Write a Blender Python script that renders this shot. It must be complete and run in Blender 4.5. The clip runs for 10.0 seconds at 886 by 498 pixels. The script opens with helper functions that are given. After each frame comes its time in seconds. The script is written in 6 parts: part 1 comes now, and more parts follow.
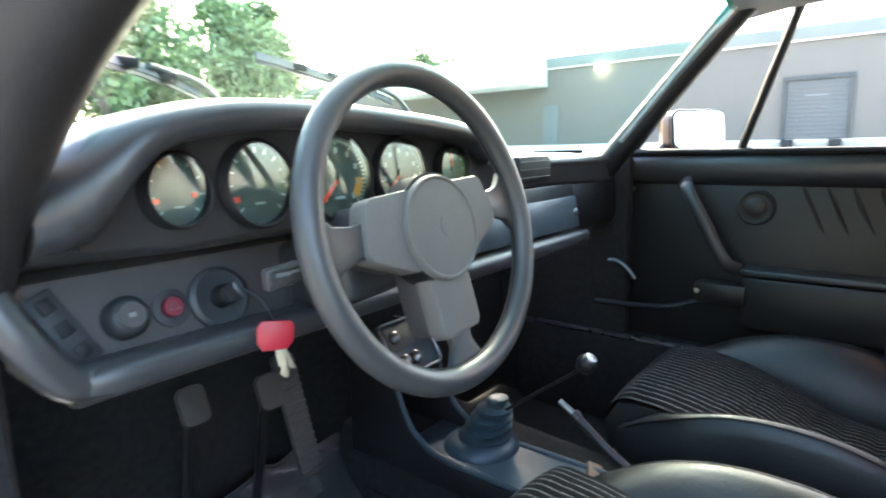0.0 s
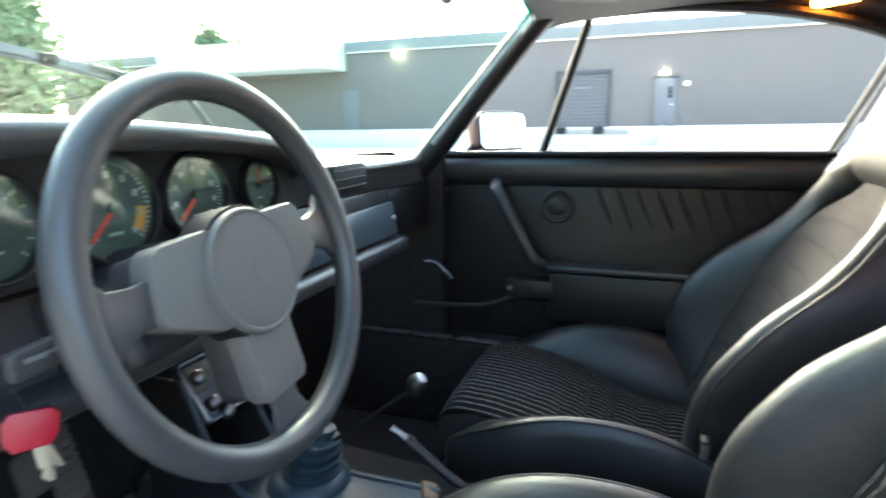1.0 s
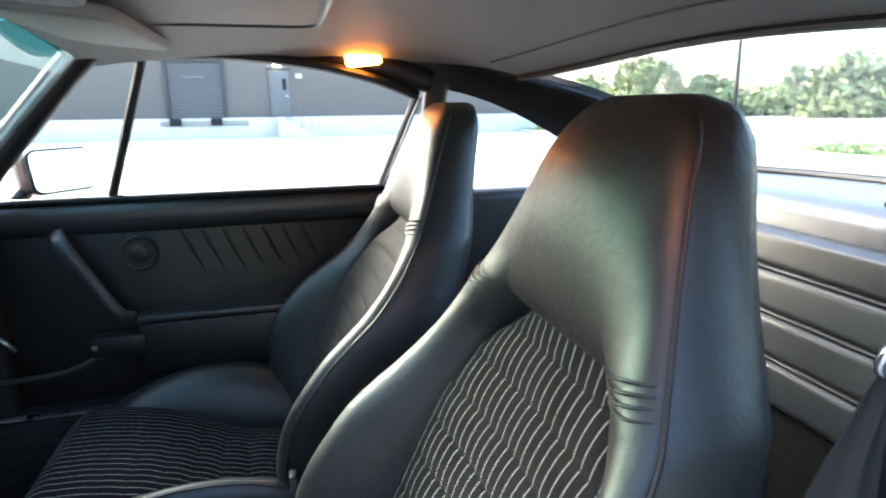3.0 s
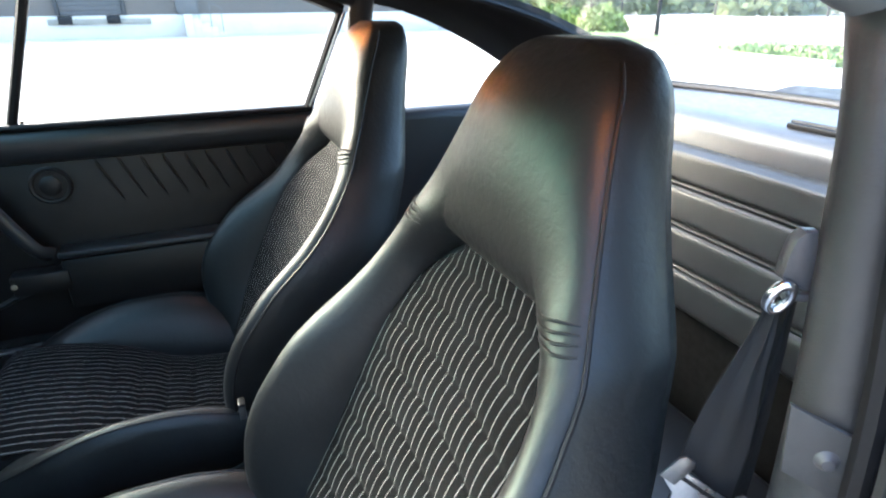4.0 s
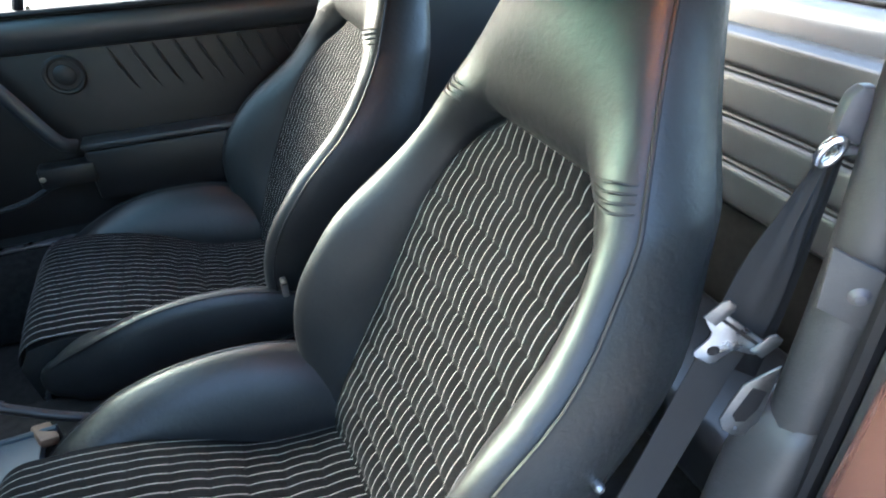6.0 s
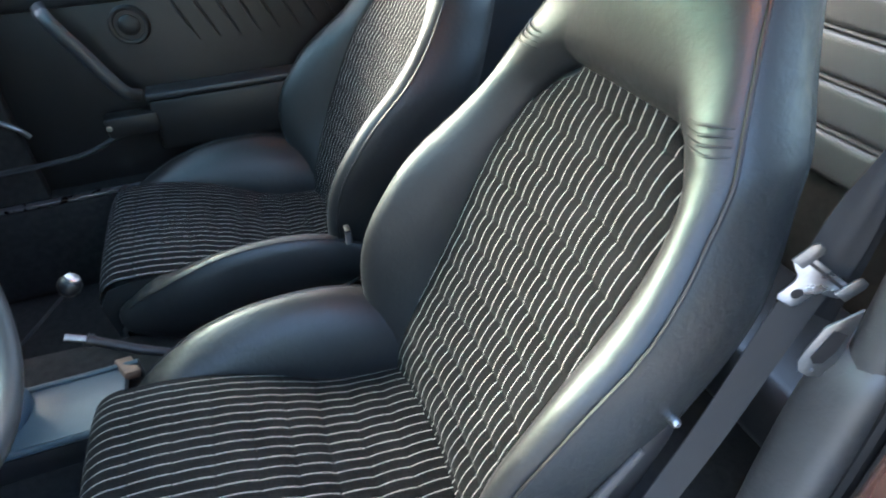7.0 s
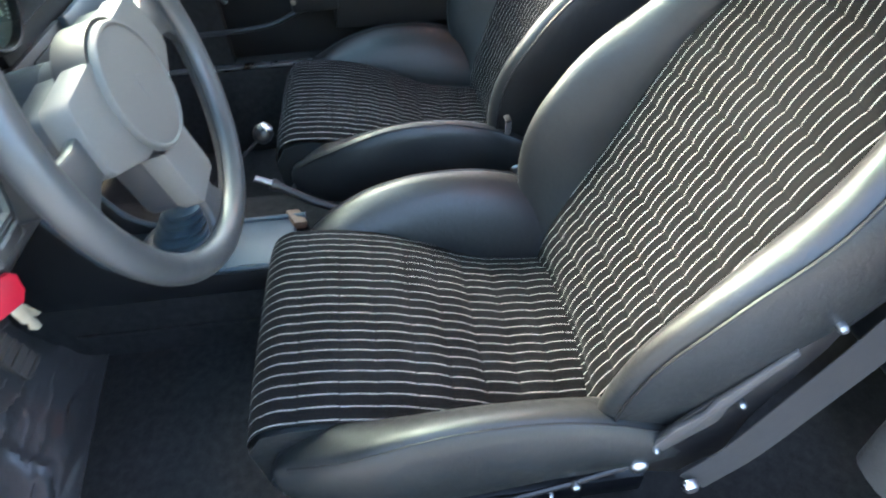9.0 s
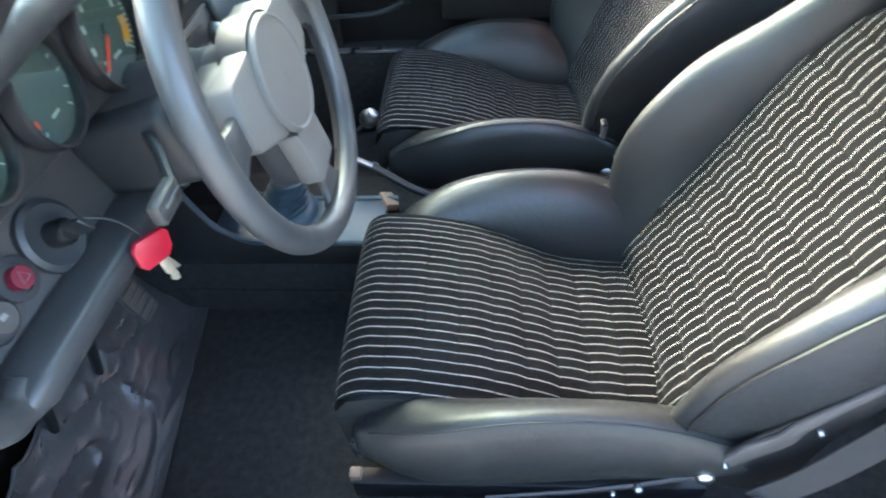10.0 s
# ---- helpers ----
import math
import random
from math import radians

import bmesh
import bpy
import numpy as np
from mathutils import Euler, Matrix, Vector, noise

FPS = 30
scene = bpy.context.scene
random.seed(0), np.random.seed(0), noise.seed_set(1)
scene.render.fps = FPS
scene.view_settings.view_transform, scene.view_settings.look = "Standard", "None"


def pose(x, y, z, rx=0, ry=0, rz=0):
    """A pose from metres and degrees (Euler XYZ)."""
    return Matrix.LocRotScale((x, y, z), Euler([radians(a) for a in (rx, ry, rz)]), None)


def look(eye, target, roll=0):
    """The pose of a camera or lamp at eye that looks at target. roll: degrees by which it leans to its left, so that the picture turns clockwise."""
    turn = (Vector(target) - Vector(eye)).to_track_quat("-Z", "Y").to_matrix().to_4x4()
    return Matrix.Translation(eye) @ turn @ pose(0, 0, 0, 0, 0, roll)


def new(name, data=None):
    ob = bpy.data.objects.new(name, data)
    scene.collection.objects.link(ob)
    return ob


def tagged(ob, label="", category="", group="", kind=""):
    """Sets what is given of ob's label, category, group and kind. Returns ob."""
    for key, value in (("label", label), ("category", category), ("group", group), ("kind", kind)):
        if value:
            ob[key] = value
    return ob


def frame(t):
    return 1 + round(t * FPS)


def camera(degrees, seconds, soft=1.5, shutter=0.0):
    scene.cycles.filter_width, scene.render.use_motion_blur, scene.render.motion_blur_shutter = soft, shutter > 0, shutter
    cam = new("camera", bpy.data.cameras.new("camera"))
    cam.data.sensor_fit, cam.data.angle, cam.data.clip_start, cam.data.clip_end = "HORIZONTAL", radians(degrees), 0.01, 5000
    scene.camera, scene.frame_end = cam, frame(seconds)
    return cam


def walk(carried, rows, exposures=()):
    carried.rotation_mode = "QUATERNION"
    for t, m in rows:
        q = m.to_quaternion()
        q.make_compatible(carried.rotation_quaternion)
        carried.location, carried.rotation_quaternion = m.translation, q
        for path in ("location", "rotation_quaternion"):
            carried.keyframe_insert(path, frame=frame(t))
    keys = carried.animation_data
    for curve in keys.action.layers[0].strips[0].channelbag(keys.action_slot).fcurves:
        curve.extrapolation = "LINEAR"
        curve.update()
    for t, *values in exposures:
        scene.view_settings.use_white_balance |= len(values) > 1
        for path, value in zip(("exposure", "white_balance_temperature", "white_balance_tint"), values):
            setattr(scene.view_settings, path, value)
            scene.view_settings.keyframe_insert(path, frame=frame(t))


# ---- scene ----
cam = camera(74.4, 10.0, soft=1.9, shutter=0.5)
PATH = [
    (0, (-0.914, 0.185, 1.0), (0.613, 1.428, 0.648), -1.5),
    (0.5, (-0.874, 0.239, 1.03), (0.81, 1.236, 0.618), -0.8),
    (1, (-0.847, 0.249, 1.043), (0.99, 0.921, 0.626), -0.9),
    (1.5, (-0.842, 0.229, 1.048), (1.091, 0.525, 0.63), -0.6),
    (2, (-0.842, 0.18, 1.072), (1.113, 0.131, 0.654), -0.4),
    (2.5, (-0.851, 0.144, 1.128), (1.078, -0.18, 0.71), -0.4),
    (2.7, (-0.853, 0.13, 1.144), (1.06, -0.28, 0.729), -0.3),
    (3.8, (-0.859, 0.134, 1.205), (0.881, -0.542, 0.488), -0.6),
    (4, (-0.86, 0.138, 1.209), (0.849, -0.552, 0.43), -0.5),
    (4.5, (-0.859, 0.147, 1.212), (0.787, -0.547, 0.312), -0.7),
    (5, (-0.863, 0.164, 1.21), (0.741, -0.52, 0.23), -1.0),
    (5.5, (-0.87, 0.182, 1.205), (0.703, -0.484, 0.164), -1.2),
    (7, (-0.878, 0.283, 1.201), (0.632, -0.238, -0.003), -2.5),
    (7.5, (-0.883, 0.309, 1.195), (0.626, -0.115, -0.047), -2.8),
    (8, (-0.899, 0.337, 1.184), (0.597, 0.007, -0.103), -2.6),
    (8.5, (-0.919, 0.36, 1.174), (0.555, 0.138, -0.16), -2.7),
    (9, (-0.935, 0.383, 1.172), (0.511, 0.254, -0.203), -2.7),
    (9.5, (-0.961, 0.402, 1.174), (0.476, 0.379, -0.217), -3.1),
    (10, (-0.961, 0.42, 1.205), (0.469, 0.517, -0.19), -2.9),
]
LIGHT = [(0.0, 4.42, 6650, 4), (1.0, 4.16, 6400, 4), (2.0, 3.74, 6150, 5), (2.5, 3.76, 6050, 5), (5.0, 3.90, 5900, 5), (5.6, 4.16, 5850, 4), (7.5, 4.56, 6050, 5), (10.0, 5.05, 6350, 6)]
walk(cam, [(t, look(eye, target, roll)) for t, eye, target, roll in PATH], LIGHT)

# ---- world, sun, exposure ----
world = bpy.data.worlds.new("world")
scene.world = world
world.use_nodes = True
wn = world.node_tree
sky = wn.nodes.new("ShaderNodeTexSky")
sky.sky_type = "NISHITA"
sky.sun_disc = False
sky.sun_elevation = radians(30)
sky.sun_rotation = radians(50)
sky.air_density, sky.dust_density, sky.ozone_density = 1.0, 5.0, 1.2
wn.links.new(sky.outputs[0], wn.nodes["Background"].inputs[0])
wn.nodes["Background"].inputs[1].default_value = 0.15
sun_data = bpy.data.lights.new("sun", "SUN")
sun_data.energy, sun_data.angle, sun_data.color = 0.14, radians(30), (1.0, 0.97, 0.93)
sun = new("sun", sun_data)
sun.matrix_world = look((9.2, 7.7, 6.9), (0, 0, 0))


# ---- materials ----
def material(name):
    m = bpy.data.materials.new(name)
    m.use_nodes = True
    nt = m.node_tree
    return m, nt, nt.nodes["Principled BSDF"]


def node(nt, kind, **inputs):
    n = nt.nodes.new(kind)
    for k, v in inputs.items():
        n.inputs[k.replace("_", " ")].default_value = v
    return n


def plain(name, colour, rough=0.5, metal=0.0, var=0.15, scale=30.0, bump=0.0, bump_scale=200.0, spec=0.5, coat=0.0):
    """A surface of one colour with large and fine variation, uneven gloss and fine relief."""
    m, nt, b = material(name)
    tc = node(nt, "ShaderNodeTexCoord")
    n1 = node(nt, "ShaderNodeTexNoise", Scale=scale, Detail=4.0)
    n2 = node(nt, "ShaderNodeTexNoise", Scale=scale * 9, Detail=3.0)
    mix = nt.nodes.new("ShaderNodeMix")
    mix.data_type = "FLOAT"
    mix.inputs[0].default_value = 0.4
    ramp = node(nt, "ShaderNodeMapRange", From_Min=0.3, From_Max=0.7, To_Min=1 - var, To_Max=1 + var)
    hsv = node(nt, "ShaderNodeHueSaturation", Color=(*colour, 1))
    for n in (n1, n2):
        nt.links.new(tc.outputs["Object"], n.inputs["Vector"])
    nt.links.new(n1.outputs[0], mix.inputs[2])
    nt.links.new(n2.outputs[0], mix.inputs[3])
    nt.links.new(mix.outputs[0], ramp.inputs[0])
    nt.links.new(ramp.outputs[0], hsv.inputs["Value"])
    nt.links.new(hsv.outputs[0], b.inputs["Base Color"])
    rr = node(nt, "ShaderNodeMapRange", From_Min=0.3, From_Max=0.7, To_Min=max(rough - 0.06, 0.02), To_Max=min(rough + 0.06, 1))
    nt.links.new(n1.outputs[0], rr.inputs[0])
    nt.links.new(rr.outputs[0], b.inputs["Roughness"])
    b.inputs["Metallic"].default_value = metal
    b.inputs["Specular IOR Level"].default_value = spec
    b.inputs["Coat Weight"].default_value = coat
    if bump:
        bt = node(nt, "ShaderNodeTexNoise", Scale=bump_scale, Detail=3.0)
        nt.links.new(tc.outputs["Object"], bt.inputs["Vector"])
        bp = node(nt, "ShaderNodeBump", Strength=bump, Distance=0.001)
        nt.links.new(bt.outputs[0], bp.inputs["Height"])
        nt.links.new(bp.outputs[0], b.inputs["Normal"])
    return m


def leather(name, colour, rough, grain=420.0, wrinkle=0.45, spec=0.5):
    """Grained hide: pebbled cells, soft wrinkles, uneven gloss."""
    m, nt, b = material(name)
    tc = node(nt, "ShaderNodeTexCoord")
    cells = node(nt, "ShaderNodeTexVoronoi", Scale=grain)
    cells.feature = "SMOOTH_F1"
    wr = node(nt, "ShaderNodeTexNoise", Scale=85.0, Detail=4.0, Distortion=0.6)
    big = node(nt, "ShaderNodeTexNoise", Scale=7.0, Detail=3.0)
    for n in (cells, wr, big):
        nt.links.new(tc.outputs["Object"], n.inputs["Vector"])
    b1 = node(nt, "ShaderNodeBump", Strength=0.16, Distance=0.0006)
    b2 = node(nt, "ShaderNodeBump", Strength=wrinkle, Distance=0.0012)
    nt.links.new(cells.outputs["Distance"], b1.inputs["Height"])
    nt.links.new(wr.outputs[0], b2.inputs["Height"])
    nt.links.new(b1.outputs[0], b2.inputs["Normal"])
    nt.links.new(b2.outputs[0], b.inputs["Normal"])
    ramp = node(nt, "ShaderNodeMapRange", From_Min=0.3, From_Max=0.7, To_Min=0.75, To_Max=1.25)
    hsv = node(nt, "ShaderNodeHueSaturation", Color=(*colour, 1))
    nt.links.new(big.outputs[0], ramp.inputs[0])
    nt.links.new(ramp.outputs[0], hsv.inputs["Value"])
    nt.links.new(hsv.outputs[0], b.inputs["Base Color"])
    b.inputs["Specular IOR Level"].default_value = spec
    rr = node(nt, "ShaderNodeMapRange", From_Min=0.3, From_Max=0.7, To_Min=rough - 0.05, To_Max=rough + 0.07)
    nt.links.new(wr.outputs[0], rr.inputs[0])
    nt.links.new(rr.outputs[0], b.inputs["Roughness"])
    return m


def striped_cloth(name):
    """Black velour with fine white lines along v, 17 mm apart, jogging at each cross seam."""
    m, nt, b = material(name)
    uv = node(nt, "ShaderNodeUVMap")
    uv.uv_map = "uv"
    sep = node(nt, "ShaderNodeSeparateXYZ")
    nt.links.new(uv.outputs[0], sep.inputs[0])

    def calc(op, a, c=None):
        n = nt.nodes.new("ShaderNodeMath")
        n.operation = op
        for i, v in enumerate((a, c)):
            if v is None:
                continue
            if isinstance(v, (int, float)):
                n.inputs[i].default_value = v
            else:
                nt.links.new(v, n.inputs[i])
        return n.outputs[0]

    row = calc("FLOOR", calc("DIVIDE", sep.outputs[1], PLEAT))
    wn_ = node(nt, "ShaderNodeTexWhiteNoise")
    wn_.noise_dimensions = "1D"
    nt.links.new(row, wn_.inputs["W"])
    jog = calc("MULTIPLY", calc("SUBTRACT", wn_.outputs[0], 0.5), 0.0009)
    wob = node(nt, "ShaderNodeTexNoise", Scale=45.0, Detail=2.0)
    nt.links.new(uv.outputs[0], wob.inputs["Vector"])
    wob_o = calc("MULTIPLY", calc("SUBTRACT", wob.outputs[0], 0.5), 0.0005)
    u = calc("ADD", calc("ADD", sep.outputs[0], jog), wob_o)
    f = calc("ABSOLUTE", calc("SUBTRACT", calc("FRACT", calc("DIVIDE", u, STRIPE)), 0.5))
    line = node(nt, "ShaderNodeMapRange", From_Min=0.012, From_Max=0.058, To_Min=1.0, To_Max=0.0)
    nt.links.new(f, line.inputs[0])
    fuzz = node(nt, "ShaderNodeTexNoise", Scale=900.0, Detail=2.0)
    nt.links.new(uv.outputs[0], fuzz.inputs["Vector"])
    # stitched cross seams break the lines
    v_ = calc("FRACT", calc("DIVIDE", sep.outputs[1], PLEAT))
    edge = calc("MINIMUM", v_, calc("SUBTRACT", 1.0, v_))
    seam = node(nt, "ShaderNodeMapRange", From_Min=0.008, From_Max=0.035, To_Min=0.25, To_Max=1.0)
    nt.links.new(edge, seam.inputs[0])
    lw = calc("MULTIPLY", calc("MULTIPLY", line.outputs[0], seam.outputs[0]), calc("ADD", calc("MULTIPLY", fuzz.outputs[0], 0.3), 0.75))
    patch = node(nt, "ShaderNodeTexNoise", Scale=14.0, Detail=4.0)
    nt.links.new(uv.outputs[0], patch.inputs["Vector"])
    base = node(nt, "ShaderNodeHueSaturation", Color=(0.0030, 0.0029, 0.0034, 1))
    pv = node(nt, "ShaderNodeMapRange", From_Min=0.3, From_Max=0.7, To_Min=0.6, To_Max=1.5)
    nt.links.new(patch.outputs[0], pv.inputs[0])
    nt.links.new(pv.outputs[0], base.inputs["Value"])
    mix = nt.nodes.new("ShaderNodeMix")
    mix.data_type = "RGBA"
    nt.links.new(lw, mix.inputs[0])
    nt.links.new(base.outputs[0], mix.inputs[6])
    mix.inputs[7].default_value = (0.265, 0.26, 0.25, 1)
    nt.links.new(mix.outputs[2], b.inputs["Base Color"])
    b.inputs["Roughness"].default_value = 0.9
    b.inputs["Specular IOR Level"].default_value = 0.10
    b.inputs["Sheen Weight"].default_value = 0.012
    b.inputs["Sheen Roughness"].default_value = 0.4
    bp = node(nt, "ShaderNodeBump", Strength=0.12, Distance=0.0005)
    nt.links.new(line.outputs[0], bp.inputs["Height"])
    nt.links.new(bp.outputs[0], b.inputs["Normal"])
    return m


def glass(name, tint=(1, 1, 1), gloss=1.0, straight=0.045):
    """A thin pane: it lets light through unbent, tinted, and mirrors more at a slant."""
    m, nt, b = material(name)
    nt.nodes.remove(b)
    clear = node(nt, "ShaderNodeBsdfTransparent", Color=(*tint, 1))
    shine = node(nt, "ShaderNodeBsdfGlossy", Roughness=0.01, Color=(gloss, gloss, gloss, 1))
    slant = nt.nodes.new("ShaderNodeLayerWeight")
    power = nt.nodes.new("ShaderNodeMath")
    power.operation = "POWER"
    power.inputs[1].default_value = 5.0
    fac = node(nt, "ShaderNodeMapRange", To_Min=straight, To_Max=1.0)
    nt.links.new(slant.outputs["Facing"], power.inputs[0])
    nt.links.new(power.outputs[0], fac.inputs[0])
    mix = nt.nodes.new("ShaderNodeMixShader")
    nt.links.new(fac.outputs[0], mix.inputs[0])
    nt.links.new(clear.outputs[0], mix.inputs[1])
    nt.links.new(shine.outputs[0], mix.inputs[2])
    nt.links.new(mix.outputs[0], nt.nodes["Material Output"].inputs["Surface"])
    return m


def glow(name, colour, strength):
    m, nt, b = material(name)
    b.inputs["Base Color"].default_value = (*colour, 1)
    b.inputs["Emission Color"].default_value = (*colour, 1)
    b.inputs["Emission Strength"].default_value = strength
    return m


STRIPE, PLEAT = 0.0175, 0.055
LEATHER = leather("black leather", (0.0088, 0.0102, 0.0106), 0.44, wrinkle=0.5, spec=0.46)
VINYL = leather("black vinyl", (0.015, 0.016, 0.017), 0.36, grain=700.0, wrinkle=0.12)
VINYL_DOOR = leather("door vinyl", (0.0078, 0.0075, 0.0074), 0.42, grain=600.0, wrinkle=0.25, spec=0.35)
VINYL_GREY = leather("pale blue-grey vinyl", (0.060, 0.064, 0.072), 0.36, grain=500.0, wrinkle=0.25, spec=0.6)
VINYL_PILLAR = leather("pillar vinyl", (0.039, 0.038, 0.037), 0.46, grain=500.0, wrinkle=0.6)
PILLAR_TRIM = leather("pillar trim", (0.020, 0.017, 0.0155), 0.5, grain=500.0, wrinkle=0.4, spec=0.4)
VINYL_BENCH = leather("bench vinyl", (0.026, 0.0275, 0.029), 0.38, grain=600.0, wrinkle=0.15)
CLOTH = striped_cloth("striped velour")
DASH = leather("dash pad", (0.033, 0.0322, 0.0325), 0.34, grain=500.0, wrinkle=0.05)
GREY_TRIM = plain("grey trim", (0.13, 0.13, 0.125), 0.5, bump=0.1)
SATIN = plain("satin plastic", (0.036, 0.050, 0.060), 0.34, var=0.1, spec=0.6, bump=0.1, bump_scale=500)
PANEL = plain("switch panel", (0.042, 0.039, 0.0375), 0.55, bump=0.3, bump_scale=600)
RUBBER = plain("rubber", (0.02, 0.021, 0.023), 0.55, bump=0.2)
RUBBER_BLUE = plain("dusty rubber", (0.020, 0.035, 0.048), 0.45, bump=0.2)
WHEEL = leather("wheel leather", (0.038, 0.0395, 0.0395), 0.40, spec=0.5, grain=700.0, wrinkle=0.15)
WHEEL_PAD = plain("wheel pad", (0.112, 0.107, 0.098), 0.6, spec=0.18, var=0.08, bump=0.25, bump_scale=900)
CARPET = plain("black carpet", (0.0185, 0.0178, 0.0176), 0.95, var=0.5, scale=60, bump=1.0, bump_scale=900, spec=0.1)
MAT = leather("floor mat", (0.038, 0.036, 0.036), 0.38, grain=260.0, wrinkle=0.8)
CHROME = plain("chrome", (0.75, 0.76, 0.78), 0.18, 1.0, var=0.06)
GUNMETAL = plain("dull metal", (0.22, 0.225, 0.23), 0.35, 1.0, var=0.2)
STEEL = plain("zinc steel", (0.47, 0.49, 0.52), 0.30, 1.0, var=0.15)
BLACK_METAL = plain("black steel", (0.008, 0.008, 0.009), 0.42, 0.0, spec=0.35)
WEBBING = plain("belt webbing", (0.025, 0.024, 0.0238), 0.8, bump=0.8, bump_scale=1500, scale=50, spec=0.25)
# return strand of the same belt, in a darker webbing colour
WEBBING_DARK = plain("darker belt webbing", (0.013, 0.0125, 0.0125), 0.85, bump=0.8, bump_scale=1500, scale=50, spec=0.2)
BELT_PLASTIC = plain("belt plastic", (0.060, 0.058, 0.060), 0.42)
HEADLINER = plain("headliner", (0.142, 0.150, 0.149), 0.85, var=0.08, bump=0.3, bump_scale=1200)
SEAL = plain("door seal", (0.008, 0.008, 0.009), 0.5, spec=0.3)
PAINT = plain("brown paint", (0.11, 0.058, 0.046), 0.22, 0.35, var=0.06, scale=4, coat=0.6)
# dials are black; this grey-green carries a reflection in the colour
DIAL = plain("dial face with reflection tint", (0.05, 0.060, 0.055), 0.6)
WIPER = plain("dull wiper metal", (0.10, 0.105, 0.11), 0.6, 0.0, var=0.2, spec=0.2)
MARK = plain("faded mark", (0.16, 0.16, 0.155), 0.6, var=0.1)
WHITE = plain("dial white", (0.42, 0.42, 0.41), 0.6, var=0.05)
RED = plain("needle red", (0.75, 0.05, 0.02), 0.5, var=0.05)
ORANGE = plain("dial orange", (0.8, 0.3, 0.03), 0.5, var=0.05)
HAZARD_RED = plain("dull red button", (0.13, 0.008, 0.020), 0.45, var=0.1)
KEY_RED = plain("red key head", (0.31, 0.004, 0.018), 0.4, var=0.08)
BRASS = plain("worn key metal", (0.30, 0.26, 0.19), 0.45, 0.6, var=0.2, scale=120)
RUST = plain("rusty brown metal", (0.16, 0.10, 0.065), 0.7, var=0.35, scale=90)
GLASS = glass("window glass", (0.92, 0.95, 0.94), straight=0.012)
GLASS_TINT = glass("tinted windscreen", (0.75, 0.93, 0.85), gloss=0.3, straight=0.02)
BAND = glass("sun band", (0.20, 0.66, 0.62))
DIAL_GLASS = glass("dial glass", (0.92, 1.0, 0.98), gloss=1.0, straight=0.055)
MIRROR = plain("mirror", (0.9, 0.9, 0.9), 0.03, 1.0, var=0.0)
LAMP = glow("amber lamp", (1.0, 0.27, 0.025), 9.0)


# ---- builders ----
def mesh_from(bm, name, mat, smooth=True, angle=40):
    me = bpy.data.meshes.new(name)
    bmesh.ops.recalc_face_normals(bm, faces=bm.faces)
    for f in bm.faces:
        f.smooth = smooth
    bm.to_mesh(me)
    bm.free()
    if smooth:
        me.set_sharp_from_angle(angle=radians(angle))
    for m in mat if isinstance(mat, (list, tuple)) else (mat,):
        me.materials.append(m)
    return me


def part(name, bm, mat, parent=None, label="", smooth=True, angle=40):
    ob = new(name, mesh_from(bm, name, mat, smooth, angle))
    if parent is not None:
        ob.parent = parent
    if label:
        ob["label"] = label
    return ob


def thing(name, label, category, at=(0, 0, 0), group="", kind=""):
    ob = new(name)
    ob.empty_display_size = 0.05
    ob.location = at
    return tagged(ob, label, category, group, kind)


def solid(name, bm, mat, label, category="", group="", kind="", at=None, smooth=True, angle=40):
    ob = part(name, bm, mat, None, "", smooth, angle)
    if at is not None:
        ob.location = at
    return tagged(ob, label, category, group, kind)


def box(size, at=(0, 0, 0), bevel=0.0, seg=2, rot=(0, 0, 0), bm=None):
    bm = bmesh.new() if bm is None else bm
    made = bmesh.ops.create_cube(bm, size=1.0)["verts"]
    bmesh.ops.scale(bm, vec=size, verts=made)
    if bevel:
        edges = list({e for v in made for e in v.link_edges})
        r = bmesh.ops.bevel(bm, geom=edges, offset=bevel, segments=seg, affect="EDGES", profile=0.5)
        made = list({v for f in r["faces"] for v in f.verts} | {v for v in made if v.is_valid})
    bmesh.ops.transform(bm, matrix=pose(*at, *rot), verts=made)
    return bm


def rings(rows, closed=True, caps=(True, True), uvs=None, bm=None, flip=False):
    """A skin over rows of points; each row is a loop (closed) or a strip."""
    bm = bmesh.new() if bm is None else bm
    vs = [[bm.verts.new(p) for p in row] for row in rows]
    n = len(rows[0])
    lay = (bm.loops.layers.uv.get("uv") or bm.loops.layers.uv.new("uv")) if uvs else None
    for i in range(len(rows) - 1):
        for j in range(n if closed else n - 1):
            k = (j + 1) % n
            try:
                f = bm.faces.new((vs[i][j], vs[i][k], vs[i + 1][k], vs[i + 1][j]))
            except ValueError:
                continue
            if uvs:
                for loop, (a, c) in zip(f.loops, ((i, j), (i, k), (i + 1, k), (i + 1, j))):
                    loop[lay].uv = uvs[a][c]
    if closed:
        for flag, row in zip(caps, (vs[0], vs[-1])):
            if flag:
                try:
                    bm.faces.new(row)
                except ValueError:
                    pass
    return bm


def spline(points, n):
    """n points along a Catmull-Rom curve through the points."""
    p = [Vector(q) for q in points]
    p = [p[0] * 2 - p[1]] + p + [p[-1] * 2 - p[-2]]
    out = []
    spans = len(p) - 3
    for i in range(n):
        t = i / (n - 1) * spans
        k = min(int(t), spans - 1)
        t -= k
        a, b, c, d = p[k:k + 4]
        out.append(0.5 * (2 * b + (c - a) * t + (2 * a - 5 * b + 4 * c - d) * t * t + (3 * b - a - 3 * c + d) * t ** 3))
    return out


